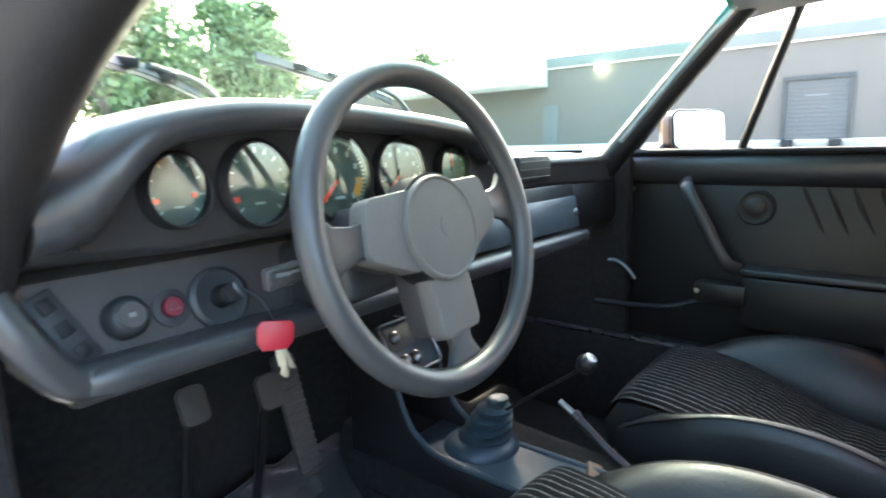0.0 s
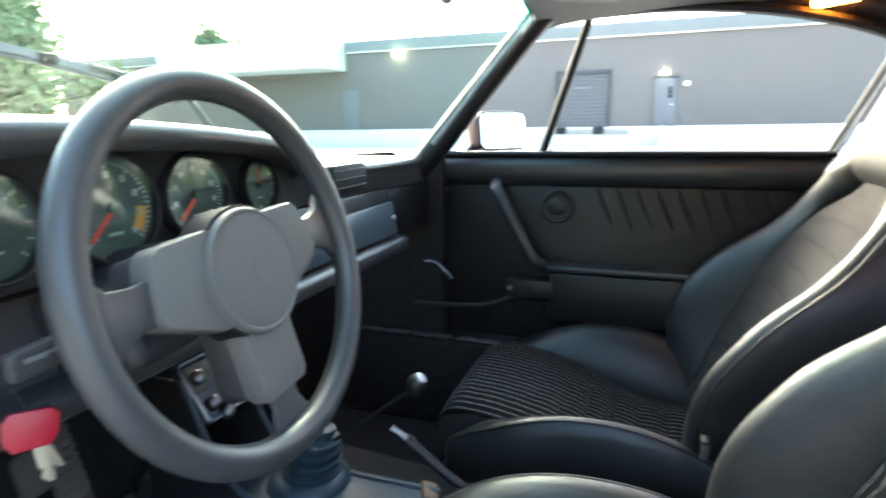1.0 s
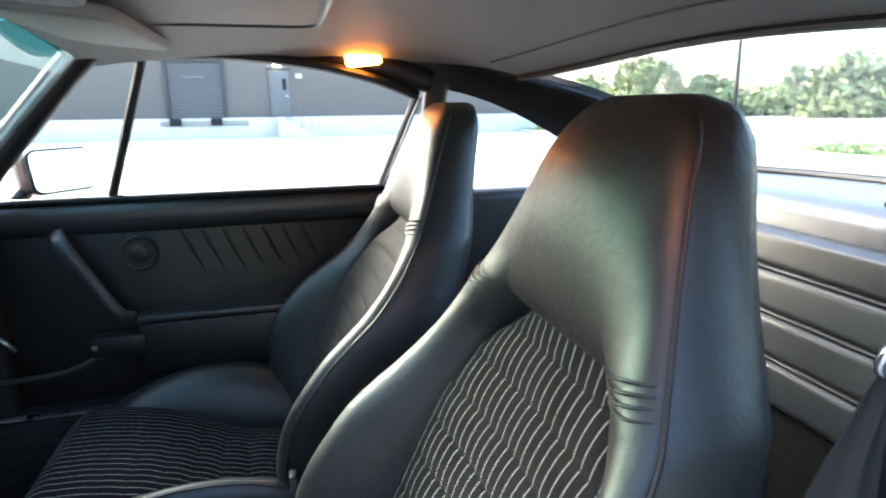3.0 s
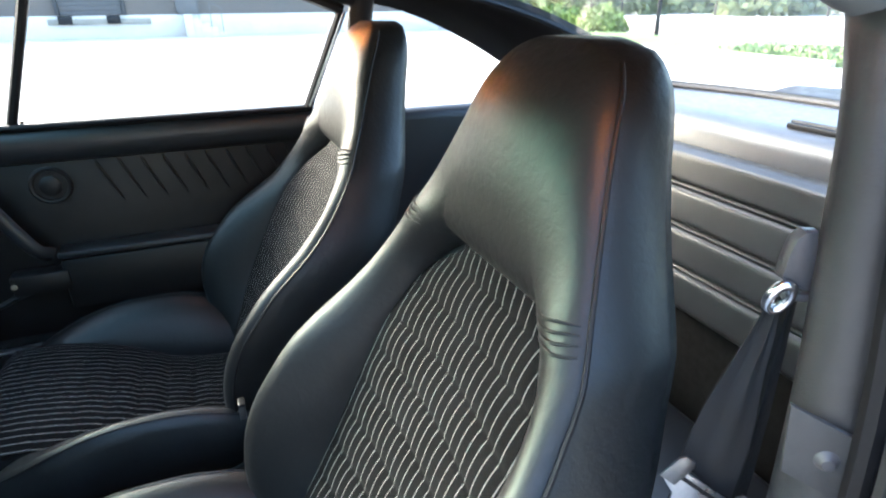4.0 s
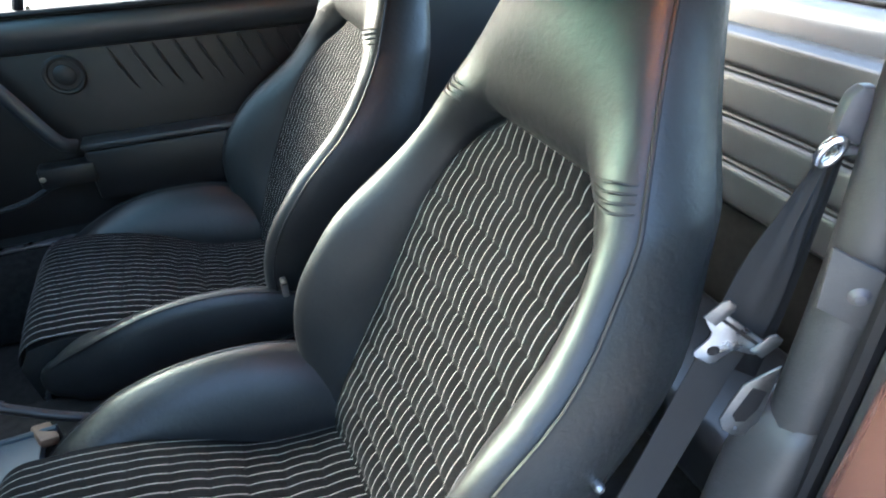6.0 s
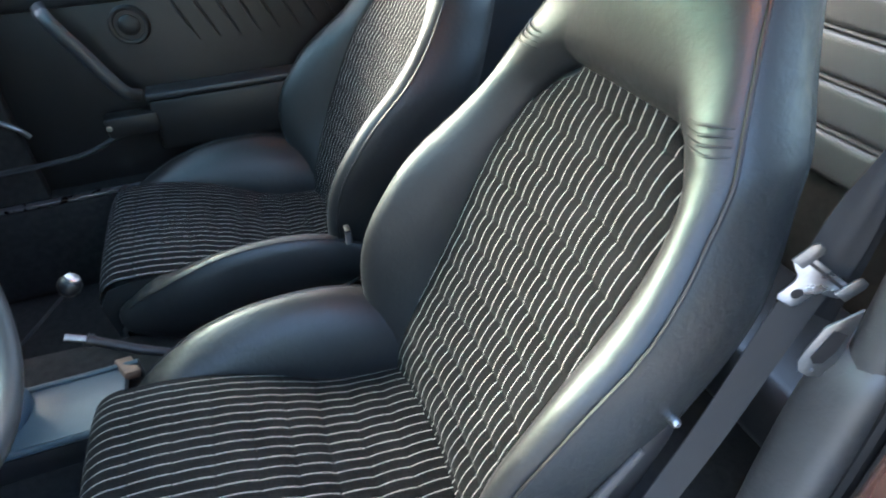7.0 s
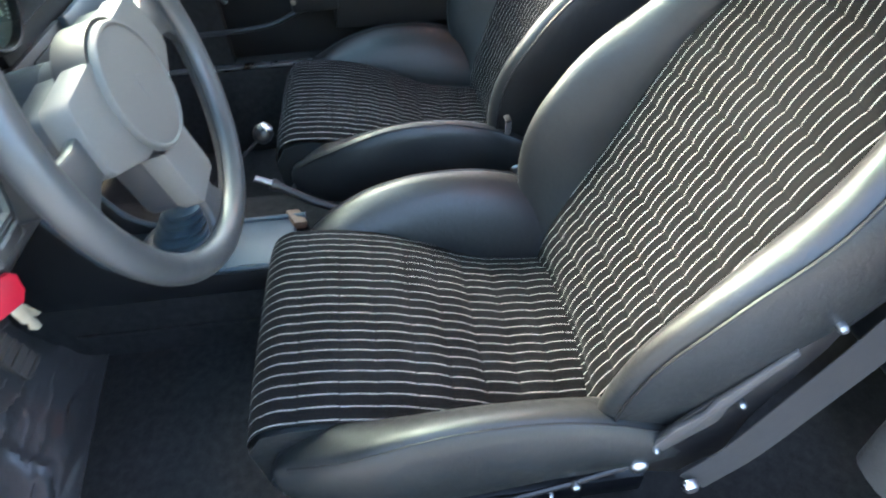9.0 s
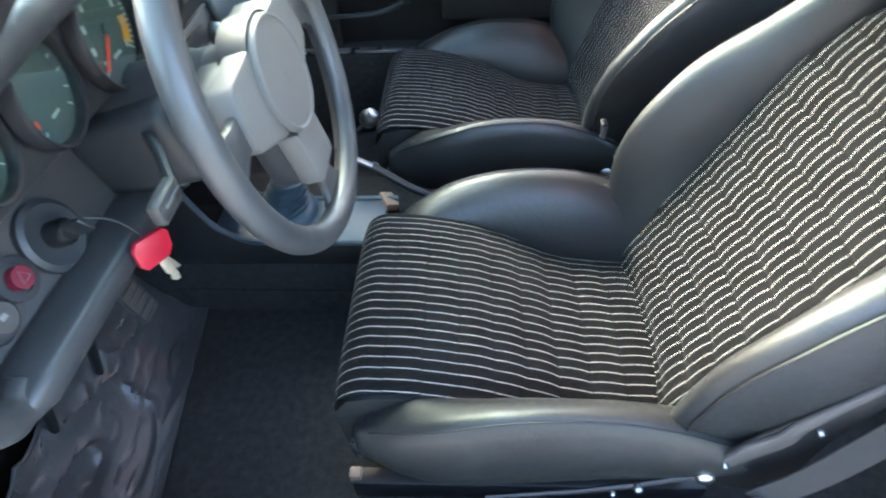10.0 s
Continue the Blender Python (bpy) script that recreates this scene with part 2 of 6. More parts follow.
def lerp_table(table, x):
    """Smooth interpolation in rows (x, value)."""
    if x <= table[0][0]:
        return table[0][1]
    if x >= table[-1][0]:
        return table[-1][1]
    for i in range(len(table) - 1):
        (a, fa), (b, fb) = table[i], table[i + 1]
        if a <= x <= b:
            m0 = (fb - table[i - 1][1]) / (b - table[i - 1][0]) if i else (fb - fa) / (b - a)
            m1 = (table[i + 2][1] - fa) / (table[i + 2][0] - a) if i + 2 < len(table) else (fb - fa) / (b - a)
            if (fb - fa) == 0 or m0 * (fb - fa) < 0:
                m0 = 0
            if (fb - fa) == 0 or m1 * (fb - fa) < 0:
                m1 = 0
            h = b - a
            t = (x - a) / h
            return (2 * t ** 3 - 3 * t * t + 1) * fa + (t ** 3 - 2 * t * t + t) * h * m0 + (3 * t * t - 2 * t ** 3) * fb + (t ** 3 - t * t) * h * m1


def tube(points, radius, sides=10, closed=False, bm=None, squash=1.0, up=(0, 0, 1)):
    """A round bar along points; radius is a number or one for each point."""
    pts = [Vector(p) for p in points]
    n = len(pts)
    rad = radius if isinstance(radius, (list, tuple)) else [radius] * n
    rows = []
    ref = Vector(up)
    for i, p in enumerate(pts):
        a = pts[(i - 1) % n] if closed or i else p
        b = pts[(i + 1) % n] if closed or i < n - 1 else p
        d = (b - a).normalized()
        side = d.cross(ref)
        if side.length < 1e-3:
            side = d.cross(Vector((1, 0.3, 0)))
        side.normalize()
        nor = side.cross(d).normalized()
        rows.append([p + rad[i] * (math.cos(t) * side + squash * math.sin(t) * nor) for t in [2 * math.pi * k / sides for k in range(sides)]])
    if closed:
        rows.append(rows[0])
        bm = rings(rows, True, (False, False), bm=bm)
        bmesh.ops.remove_doubles(bm, verts=bm.verts, dist=1e-6)
        return bm
    return rings(rows, True, (True, True), bm=bm)


def turned(profile, sides=32, m=None, bm=None, caps=True):
    """A body of revolution about z from (radius, height) pairs."""
    rows = [[Vector((r * math.cos(2 * math.pi * k / sides), r * math.sin(2 * math.pi * k / sides), h)) for k in range(sides)] for r, h in profile]
    if m is not None:
        rows = [[m @ v for v in row] for row in rows]
    return rings(rows, True, (caps, caps), bm=bm)


def slab(outline, thick, m=None, bevel=0.0, bm=None):
    """A plate: the outline (x, y) raised by thick along z, with softened rims."""
    bm = bmesh.new() if bm is None else bm
    fresh = bmesh.new()
    f = fresh.faces.new([fresh.verts.new((x, y, 0)) for x, y in outline])
    r = bmesh.ops.extrude_face_region(fresh, geom=[f])
    bmesh.ops.translate(fresh, vec=(0, 0, thick), verts=[v for v in r["geom"] if isinstance(v, bmesh.types.BMVert)])
    if bevel:
        edges = [e for e in fresh.edges if abs(e.verts[0].co.z - e.verts[1].co.z) < 1e-6]
        bmesh.ops.bevel(fresh, geom=edges, offset=bevel, segments=2, affect="EDGES", profile=0.5)
    if m is not None:
        bmesh.ops.transform(fresh, matrix=m, verts=fresh.verts)
    tmp = bpy.data.meshes.new("tmp")
    fresh.to_mesh(tmp)
    fresh.free()
    bm.from_mesh(tmp)
    bpy.data.meshes.remove(tmp)
    return bm


def round_rect(w, h, r, n=5):
    out = []
    for cx, cy, a0 in ((w / 2 - r, h / 2 - r, 0), (-w / 2 + r, h / 2 - r, 90), (-w / 2 + r, -h / 2 + r, 180), (w / 2 - r, -h / 2 + r, 270)):
        for k in range(n + 1):
            a = radians(a0 + 90 * k / n)
            out.append((cx + r * math.cos(a), cy + r * math.sin(a)))
    return out


# ---- car body: floor, doors, pillars, roof ----
FLOOR = 0.20


def skin(rows, thick, closed=False):
    """A sheet over rows of points, thickened away from the cabin centre."""
    bm = rings(rows, False)
    bmesh.ops.recalc_face_normals(bm, faces=bm.faces)
    c = Vector((0, 0.2, 0.8))
    if sum(((c - f.calc_center_median()).dot(f.normal) for f in bm.faces)) > 0:
        bmesh.ops.reverse_faces(bm, faces=bm.faces)
    bmesh.ops.solidify(bm, geom=bm.faces, thickness=-thick)
    return bm


solid("floor", box((1.36, 2.2, 0.03), (0, 0.25, FLOOR - 0.016), 0.004), CARPET, "black carpeted car floor pan", "floor", kind="structure")

# sills
s = solid("sill", box((0.10, 1.45, 0.26), (0.645, 0.40, FLOOR + 0.13), 0.015), CARPET, "carpet-covered door sill", "sill", kind="structure")
part("sill_strip", box((0.022, 1.2, 0.008), (0.608, 0.46, FLOOR + 0.262), 0.003), STEEL, s, "scuffed metal kick strip")
solid("sill", box((0.12, 1.45, 0.14), (-0.71, 0.40, FLOOR + 0.07), 0.015), CARPET, "low carpet-covered door sill", "sill", kind="structure")


# ---- seats ----
def build_seat(name, xc, label, group, lever=False):
    seat = thing(name, label, "car seat", (xc, 0.3 + (0.02 if lever else 0.0), FLOOR), group)
    off = Vector((0, -0.3, -FLOOR))

    def shift(rows):
        return [[Vector(p) + off for p in r] for r in rows]

    SP = [(0.36, 0.130), (0.43, 0.108), (0.60, 0.012), (0.75, -0.062), (0.85, -0.116), (0.915, -0.148), (0.95, -0.152), (1.0, -0.153), (1.05, -0.157), (1.12, -0.172), (1.16, -0.195), (1.175, -0.215)]
    plump = 0.036 if lever else 0.0  # the passenger seat is less sat in
    SP = [(z, y + plump * max(0.0, 1 - (abs(z - 0.68) / 0.30) ** 1.5)) for z, y in SP]
    WD = [(0.36, 0.21), (0.45, 0.24), (0.55, 0.261), (0.64, 0.270), (0.72, 0.274), (0.77, 0.271), (0.80, 0.264), (0.84, 0.249), (0.88, 0.233), (0.92, 0.221), (0.96, 0.199), (1.0, 0.177), (1.04, 0.158), (1.08, 0.140), (1.12, 0.124), (1.145, 0.108), (1.165, 0.083), (1.175, 0.048)]
    FB = [(0.36, 0.166), (0.45, 0.178), (0.60, 0.191), (0.75, 0.190), (0.81, 0.182), (0.87, 0.163), (0.900, 0.140), (0.922, 0.112), (0.96, 0.112), (1.05, 0.075), (1.12, 0.065), (1.165, 0.045), (1.175, 0.025)]
    if lever:
        FB = [(z, f + (0.010 if 0.5 < z < 0.88 else 0.0)) for z, f in FB]
    BK = [(0.36, 0.02), (0.45, -0.03), (0.60, -0.10), (0.75, -0.165), (0.90, -0.220), (1.05, -0.250), (1.13, -0.267), (1.165, -0.268), (1.175, -0.258)]
    TOP = 0.922
    EDGE = [(0.36, 0.134), (0.42, 0.141), (0.48, 0.146), (0.54, 0.146), (0.60, 0.136), (0.65, 0.116), (0.70, 0.083), (0.74, 0.052), (0.77, 0.020), (0.80, -0.015), (0.84, -0.053), (0.88, -0.083), (0.92, -0.106), (0.96, -0.125), (1.0, -0.143), (1.04, -0.159), (1.08, -0.175), (1.12, -0.191), (1.175, -0.22)]

    def trough(z):
        """How far the edges of the insert stand before its middle."""
        return lerp_table([(0.36, 0.014), (0.45, 0.018), (0.60, 0.022), (0.78, 0.022), (0.86, 0.012), (0.91, 0.003), (0.935, 0.0)], z)

    def bulge(z):
        return lerp_table([(TOP - 0.004, 0.0), (TOP + 0.004, 0.004), (TOP + 0.018, 0.018), (TOP + 0.035, 0.026), (0.99, 0.027), (1.03, 0.026), (1.08, 0.022), (1.14, 0.012), (1.175, 0.0)], z)

    zs = [0.36 + 0.02 * i for i in range(28)] + [TOP - 0.004, TOP + 0.004, 0.93, 0.945] + [0.96 + 0.02 * i for i in range(9)] + [1.135, 1.148, 1.158, 1.166, 1.172, 1.175]
    zs = sorted(set(round(z, 4) for z in zs if not (TOP - 0.003 < z < TOP + 0.003)))
    rows = []
    edge_l, edge_r = [], []
    for z in zs:
        y0, w, f, yb, h, c = [lerp_table(t, z) for t in (SP, WD, FB, BK)] + [bulge(z), trough(z)]
        drop = lerp_table([(0.36, 0.016), (0.6, 0.020), (0.8, 0.019), (0.92, 0.016), (0.98, 0.013), (1.1, 0.012), (1.175, 0.010)], z)
        p = lerp_table(EDGE, z) + drop - y0
        ye = y0 + p - drop
        steps = ((0.1, 0.2, 0), (0.25, 0.48, 0), (0.4, 0.70, 0), (0.55, 0.87, 0), (0.68, 0.965, 0.03), (0.8, 1.0, 0.12), (0.9, 1.0, 0.34), (0.965, 1.0, 0.66))
        if z < TOP:
            half = [(0.0, y0 - 0.012), (f * 0.5, y0 - 0.012 + 0.2 * c), (f - 0.002, y0 - 0.012 + c), (f + 0.002, y0 + 0.002 + c)]
            half += [(f + (w - f) * q, y0 + c + (p - c) * k - drop * g) for q, k, g in steps]
        else:
            # the bolsters run out into a headrest face that is flatter towards its top
            m = min(1, (z - TOP) / 0.075)
            m = m * m * (3 - 2 * m)
            half = []
            for u, q, k, g in [(0.0, 0, 0, 0), (f * 0.5, 0, 0, 0), (f - 0.002, 0, 0, 0), (f + 0.002, 0, 0, 0)] + [(f + (w - f) * q, q, k, g) for q, k, g in steps]:
                ya = y0 + h * (1 - q) + p * k
                yd = y0 + h + (p - h) * abs(u / w) ** 2.2
                half.append((u, ya + (yd - ya) * m - drop * g))
        d = ye - yb
        edge_l.append((w + 0.001, ye, z))
        half += [(w, ye), (w + 0.003, ye - 0.15 * d), (w + 0.004, ye - 0.45 * d), (w * 0.985, ye - 0.75 * d), (w * 0.93, ye - 0.93 * d), (w * 0.8, yb), (w * 0.4, yb - 0.012), (0, yb - 0.016)]
        more = lerp_table([(0.42, 0.0), (0.52, 0.020), (0.62, 0.028), (0.72, 0.022), (0.82, 0.0)], z) if lever else 0.0
        near = [(-u, y) for u, y in half[-2:0:-1]]
        # the door-side bolster of the passenger seat juts further forward
        half = [(u, y + more * min(1.0, max(0.0, (u - f) / (0.55 * (w - f)))) * max(0.0, min(1.0, (y - yb) / (0.6 * d)))) for u, y in half]
        edge_r.append((w + 0.001, ye + more, z))
        full = half + near
        rows.append([(u, y, z) for u, y in full])
    part("backrest", rings(shift(rows)), LEATHER, seat, "smooth black leather backrest with one-piece headrest", angle=60)
    # piping along both edges
    for sx in (-1, 1):
        pts = [Vector((sx * (u + 0.001), y, z)) + off for u, y, z in (edge_l if sx < 0 else edge_r)]
        part("piping", tube(pts[1:-3], 0.0024, 6), SEAL, seat)
    # gathered folds beside the headrest
    for sx in (-1, 1):
        for k in range(4):
            pts = []
            for m in range(9):
                q = 0.40 + 0.07 * m
                z = 0.936 + 0.0075 * k + 0.012 * (q - 0.4) + 0.0008 * math.sin(m * 0.9 + k)
                w, f, y0 = lerp_table(WD, z), lerp_table(FB, z), lerp_table(SP, z)
                p = lerp_table(EDGE, z) + 0.016 - y0
                kk = lerp_table([(0.0, 0.0), (0.1, 0.2), (0.25, 0.48), (0.4, 0.70), (0.55, 0.87), (0.68, 0.965), (0.8, 1.0), (1.0, 1.0)], q)
                g = lerp_table([(0.55, 0.0), (0.68, 0.03), (0.8, 0.12), (0.9, 0.34), (1.0, 0.8)], q)
                pts.append(Vector((sx * (f + (w - f) * q), y0 + bulge(z) * (1 - q) + (p - bulge(z) * (1 - q) * 0.2) * kk - 0.016 * g - 0.001, z)) + off)
            part("fold", tube(pts, [0.0004 + 0.0013 * math.sin(math.pi * (m + 0.5) / 9.5) for m in range(9)], 8), LEATHER, seat)
    # striped back insert
    prow, puv = [], []
    s_len, last = 0.0, None
    n = 210
    for i in range(n + 1):
        z = 0.355 + (TOP + 0.004 - 0.355) * i / n
        y0, f = lerp_table(SP, z), lerp_table(FB, z) - 0.001
        if last:
            s_len += math.hypot(z - last[0], y0 - last[1])
        last = (z, y0)
        ph = abs(math.sin(math.pi * s_len / PLEAT)) ** 0.45
        r, q = [], []
        for j in range(25):
            v = -1 + 2 * j / 24
            e = 1 - abs(v) ** 6
            zz = z - 0.012 * (abs(v) ** 8) * max(0, (z - 0.85) / 0.07) if z > 0.85 else z
            amp = (0.0042 if lever else 0.0068) * e * (0.8 + 0.4 * noise.noise((v * 2.3, s_len * 9, xc * 7)))
            r.append((f * v, y0 - 0.004 + 0.006 * e + trough(z) * abs(v) ** 2.2 + amp * (ph - 0.4), zz + 0.4 * amp * ph))
            q.append((f * v, s_len))
        prow.append(r)
        puv.append(q)
    part("back_insert", rings(shift(prow), False, uvs=puv), CLOTH, seat, "black velour insert with fine white lines", angle=80)

    # cushion: fabric centre, front roll
    CT = [(0.02, 0.396), (0.10, 0.399), (0.20, 0.406), (0.26, 0.417), (0.31, 0.437), (0.36, 0.459), (0.42, 0.479), (0.50, 0.496), (0.57, 0.502)]
    FC = [(0.02, 0.160), (0.15, 0.164), (0.25, 0.170), (0.35, 0.182), (0.45, 0.191), (0.57, 0.194)]
    path = [(0.02 + 0.55 * i / 110, None) for i in range(111)]
    path = [(y, lerp_table(CT, y)) for y, _ in path]
    for k in range(1, 15):
        a = radians(8 * k)
        path.append((0.57 + 0.055 * math.sin(a), 0.502 - 0.06 + 0.06 * math.cos(a)))
    prow, puv = [], []
    s_len, last = 0.0, None
    for y, z in path:
        f = lerp_table(FC, y) - (0.02 * max(0, (0.47 - z) / 0.07) if y > 0.57 else 0)
        if last:
            s_len += math.hypot(y - last[0], z - last[1])
        last = (y, z)
        ph = abs(math.sin(math.pi * (s_len / PLEAT + 0.13))) ** 0.5
        r, q = [], []
        for j in range(25):
            v = -1 + 2 * j / 24
            e = 1 - abs(v) ** 4
            fade = 1.0 if y < 0.30 else max(0.12, 1 - (y - 0.30) / 0.24)
            amp = 0.0075 * fade * (0.8 + 0.4 * noise.noise((v * 2.1, s_len * 8, xc * 5 + 3)))
            r.append((f * v, y, z - 0.012 + 0.014 * e + amp * (ph - 0.5) * e))
            q.append((f * v + 0.006, s_len + 9.13 * PLEAT))
        prow.append(r)
        puv.append(q)
    part("cushion_insert", rings(shift(prow), False, uvs=puv), CLOTH, seat, "black velour seat insert with fine white lines", angle=80)
    # cushion body below the fabric
    rows = []
    for y, z in path[::6] + [path[-1]]:
        f = lerp_table(FC, y) + 0.004 - (0.02 * max(0, (0.47 - z) / 0.07) if y > 0.57 else 0)
        zt = z - 0.016
        rows.append([(-f, y, zt - 0.004), (-f * 0.5, y, zt), (f * 0.5, y, zt), (f, y, zt - 0.004), (f, y - 0.01, 0.33), (-f, y - 0.01, 0.33)])
    part("cushion", rings(shift(rows)), LEATHER, seat, "black leather cushion with a rounded front lip", angle=60)
    # side bolsters: flat-topped, piped along the outer top edge, tapering to a blunt nose
    for sx in (-1, 1):
        rows = []
        m = 30
        for i in range(m + 1):
            t = i / m
            y = 0.03 + (0.555 if lever and sx > 0 else 0.535) * t
            zc = lerp_table([(0.0, 0.440), (0.1, 0.480), (0.22, 0.513), (0.36, 0.535), (0.5, 0.541), (0.64, 0.535), (0.78, 0.514), (0.88, 0.490), (0.95, 0.470), (1.0, 0.450)], t)
            base = lerp_table([(0.0, 0.40), (0.3, 0.392), (0.45, 0.378), (0.7, 0.360), (0.85, 0.358), (0.94, 0.364), (1.0, 0.376)], t)
            inner = lerp_table(FC, y) - 0.004
            outer = 0.262 - 0.03 * max(0, (t - 0.75) / 0.25) ** 2 - 0.012 * max(0, 1 - t / 0.12)
            zi = min(lerp_table(CT, y) - 0.02, zc - 0.012)
            hw, dz, dm = outer - inner, zc - zi, zc - base
            row = [(inner + 0.004, min(zi - 0.03, base + 0.01)), (inner, zi), (inner + 0.10 * hw, zi + 0.28 * dz), (inner + 0.28 * hw, zi + 0.58 * dz), (inner + 0.50 * hw, zi + 0.82 * dz), (inner + 0.74 * hw, zi + 0.95 * dz), (outer - 0.009, zc), (outer, zc - 0.004), (outer + 0.009, zc - 0.10 - 0.18 * dm + 0.10), (outer + 0.015, zc - 0.45 * dm), (outer + 0.014, zc - 0.72 * dm), (outer + 0.008, zc - 0.92 * dm), (outer - 0.010, base - 0.012), (outer - 0.03, base - 0.014), (inner + 0.02, base - 0.01)]
            rows.append([(sx * u, y, zz) for u, zz in row])
        tip = rows[-1]
        cu, cz = 0.215 * sx, 0.412
        rows.append([(cu + (u - cu) * 0.88, y + 0.011, cz + (zz - cz) * 0.88) for u, y, zz in tip])
        rows.append([(cu + (u - cu) * 0.62, y + 0.022, cz + (zz - cz) * 0.64) for u, y, zz in tip])
        rows.append([(cu + (u - cu) * 0.25, y + 0.028, cz + (zz - cz) * 0.28) for u, y, zz in tip])
        b = part("side_bolster", rings(shift(rows)), LEATHER, seat, "rounded black leather side bolster", angle=75)
        part("piping", tube([Vector(r[7]) + off + Vector((0, 0, 0.0005)) for r in rows[2:-3]], 0.0021, 6), SEAL, b)
    # frame, runners and recliner
    part("adjuster_bar", tube([Vector(q) + off for q in ((-0.20, 0.585, 0.395), (-0.20, 0.605, 0.36), (-0.195, 0.60, 0.31), (-0.14, 0.60, 0.295))], 0.005, 8), STEEL, seat, "bent metal slide release bar")
    part("seat_frame", box((0.44, 0.48, 0.05), Vector((0, 0.30, 0.30)) + off, 0.012), BLACK_METAL, seat, "black steel seat pan")
    for sx in (-1, 1):
        part("runner", box((0.03, 0.58, 0.05), Vector((sx * 0.205, 0.33, FLOOR + 0.03)) + off, 0.004), BLACK_METAL, seat, "black steel seat rail")
        part("rail_end", box((0.020, 0.02, 0.022), Vector((sx * 0.205, 0.614, FLOOR + 0.058)) + off, 0.004), RUST, seat, "rust-brown rail end")
        part("riser", box((0.02, 0.36, 0.05), Vector((sx * 0.19, 0.30, FLOOR + 0.075)) + off, 0.004), BLACK_METAL, seat)
        upright = Matrix(((0, 0, 1, 0), (1, 0, 0, 0), (0, 1, 0, 0), (0, 0, 0, 1)))

        def plate(points, out, thick, bevel):
            o = [(y - 0.3, z - FLOOR) for y, z in points]
            return slab(o, thick, Matrix.Translation((sx * out - (thick if sx > 0 else 0), 0, 0)) @ upright, bevel)

        r = part("recliner_arm", plate([(0.108, 0.425), (0.092, 0.468), (0.072, 0.500), (0.034, 0.552), (-0.034, 0.640), (-0.064, 0.700), (-0.084, 0.695), (-0.072, 0.630), (-0.046, 0.560), (-0.026, 0.500), (-0.016, 0.416), (0.040, 0.368), (0.100, 0.385)], 0.268, 0.006, 0.0015), BLACK_METAL, seat, "black steel recliner arm")
        part("arm_cover", plate([(0.094, 0.452), (0.092, 0.469), (0.074, 0.502), (0.044, 0.528), (0.036, 0.556), (0.004, 0.598), (-0.030, 0.642), (-0.036, 0.632), (-0.008, 0.588), (0.018, 0.540), (0.022, 0.510), (0.042, 0.488), (0.078, 0.450)], 0.275, 0.007, 0.002), PANEL, r, "satin grey arm cover")
        part("link_rod", tube([Vector((sx * 0.270, y - 0.3, z - FLOOR)) for y, z in ((0.40, 0.330), (0.27, 0.356), (0.19, 0.380), (0.112, 0.412))], 0.0045, 8), BLACK_METAL, r, "black link rod")
        for y, z, rad in ((0.186, 0.380, 0.007), (0.104, 0.416, 0.0125), (0.090, 0.458, 0.0045), (0.004, 0.546, 0.0055), (-0.062, 0.678, 0.006), (0.22, 0.366, 0.0045)):
            pt = Vector((sx * 0.276, y - 0.3, z - FLOOR))
            part("bolt", turned([(0.0005, 0.006), (rad * 0.6, 0.0055), (rad * 0.93, 0.003), (rad, 0.001), (rad, -0.006)], 14, Matrix.Translation(pt) @ pose(0, 0, 0, 0, 90 * sx, 0)), STEEL if rad > 0.01 else GUNMETAL, r, "bright bolt head")
    if lever:
        part("tilt_lever", box((0.024, 0.012, 0.006), Vector((-0.302, 0.134, 0.560)) + off, 0.002), BLACK_METAL, seat, "small dull steel tilt lever")
        part("tilt_stem", box((0.005, 0.012, 0.030), Vector((-0.311, 0.134, 0.545)) + off, 0.002), BELT_PLASTIC, seat, "dull steel lever plate")
    return seat


SEAT_L, SEAT_R = -0.325, 0.362
build_seat("car_seat", SEAT_L, "black leather sport seat with pinstriped velour centre", "front seats")
build_seat("car_seat", SEAT_R, "black leather sport seat with pinstriped velour, beside the door", "front seats", True)


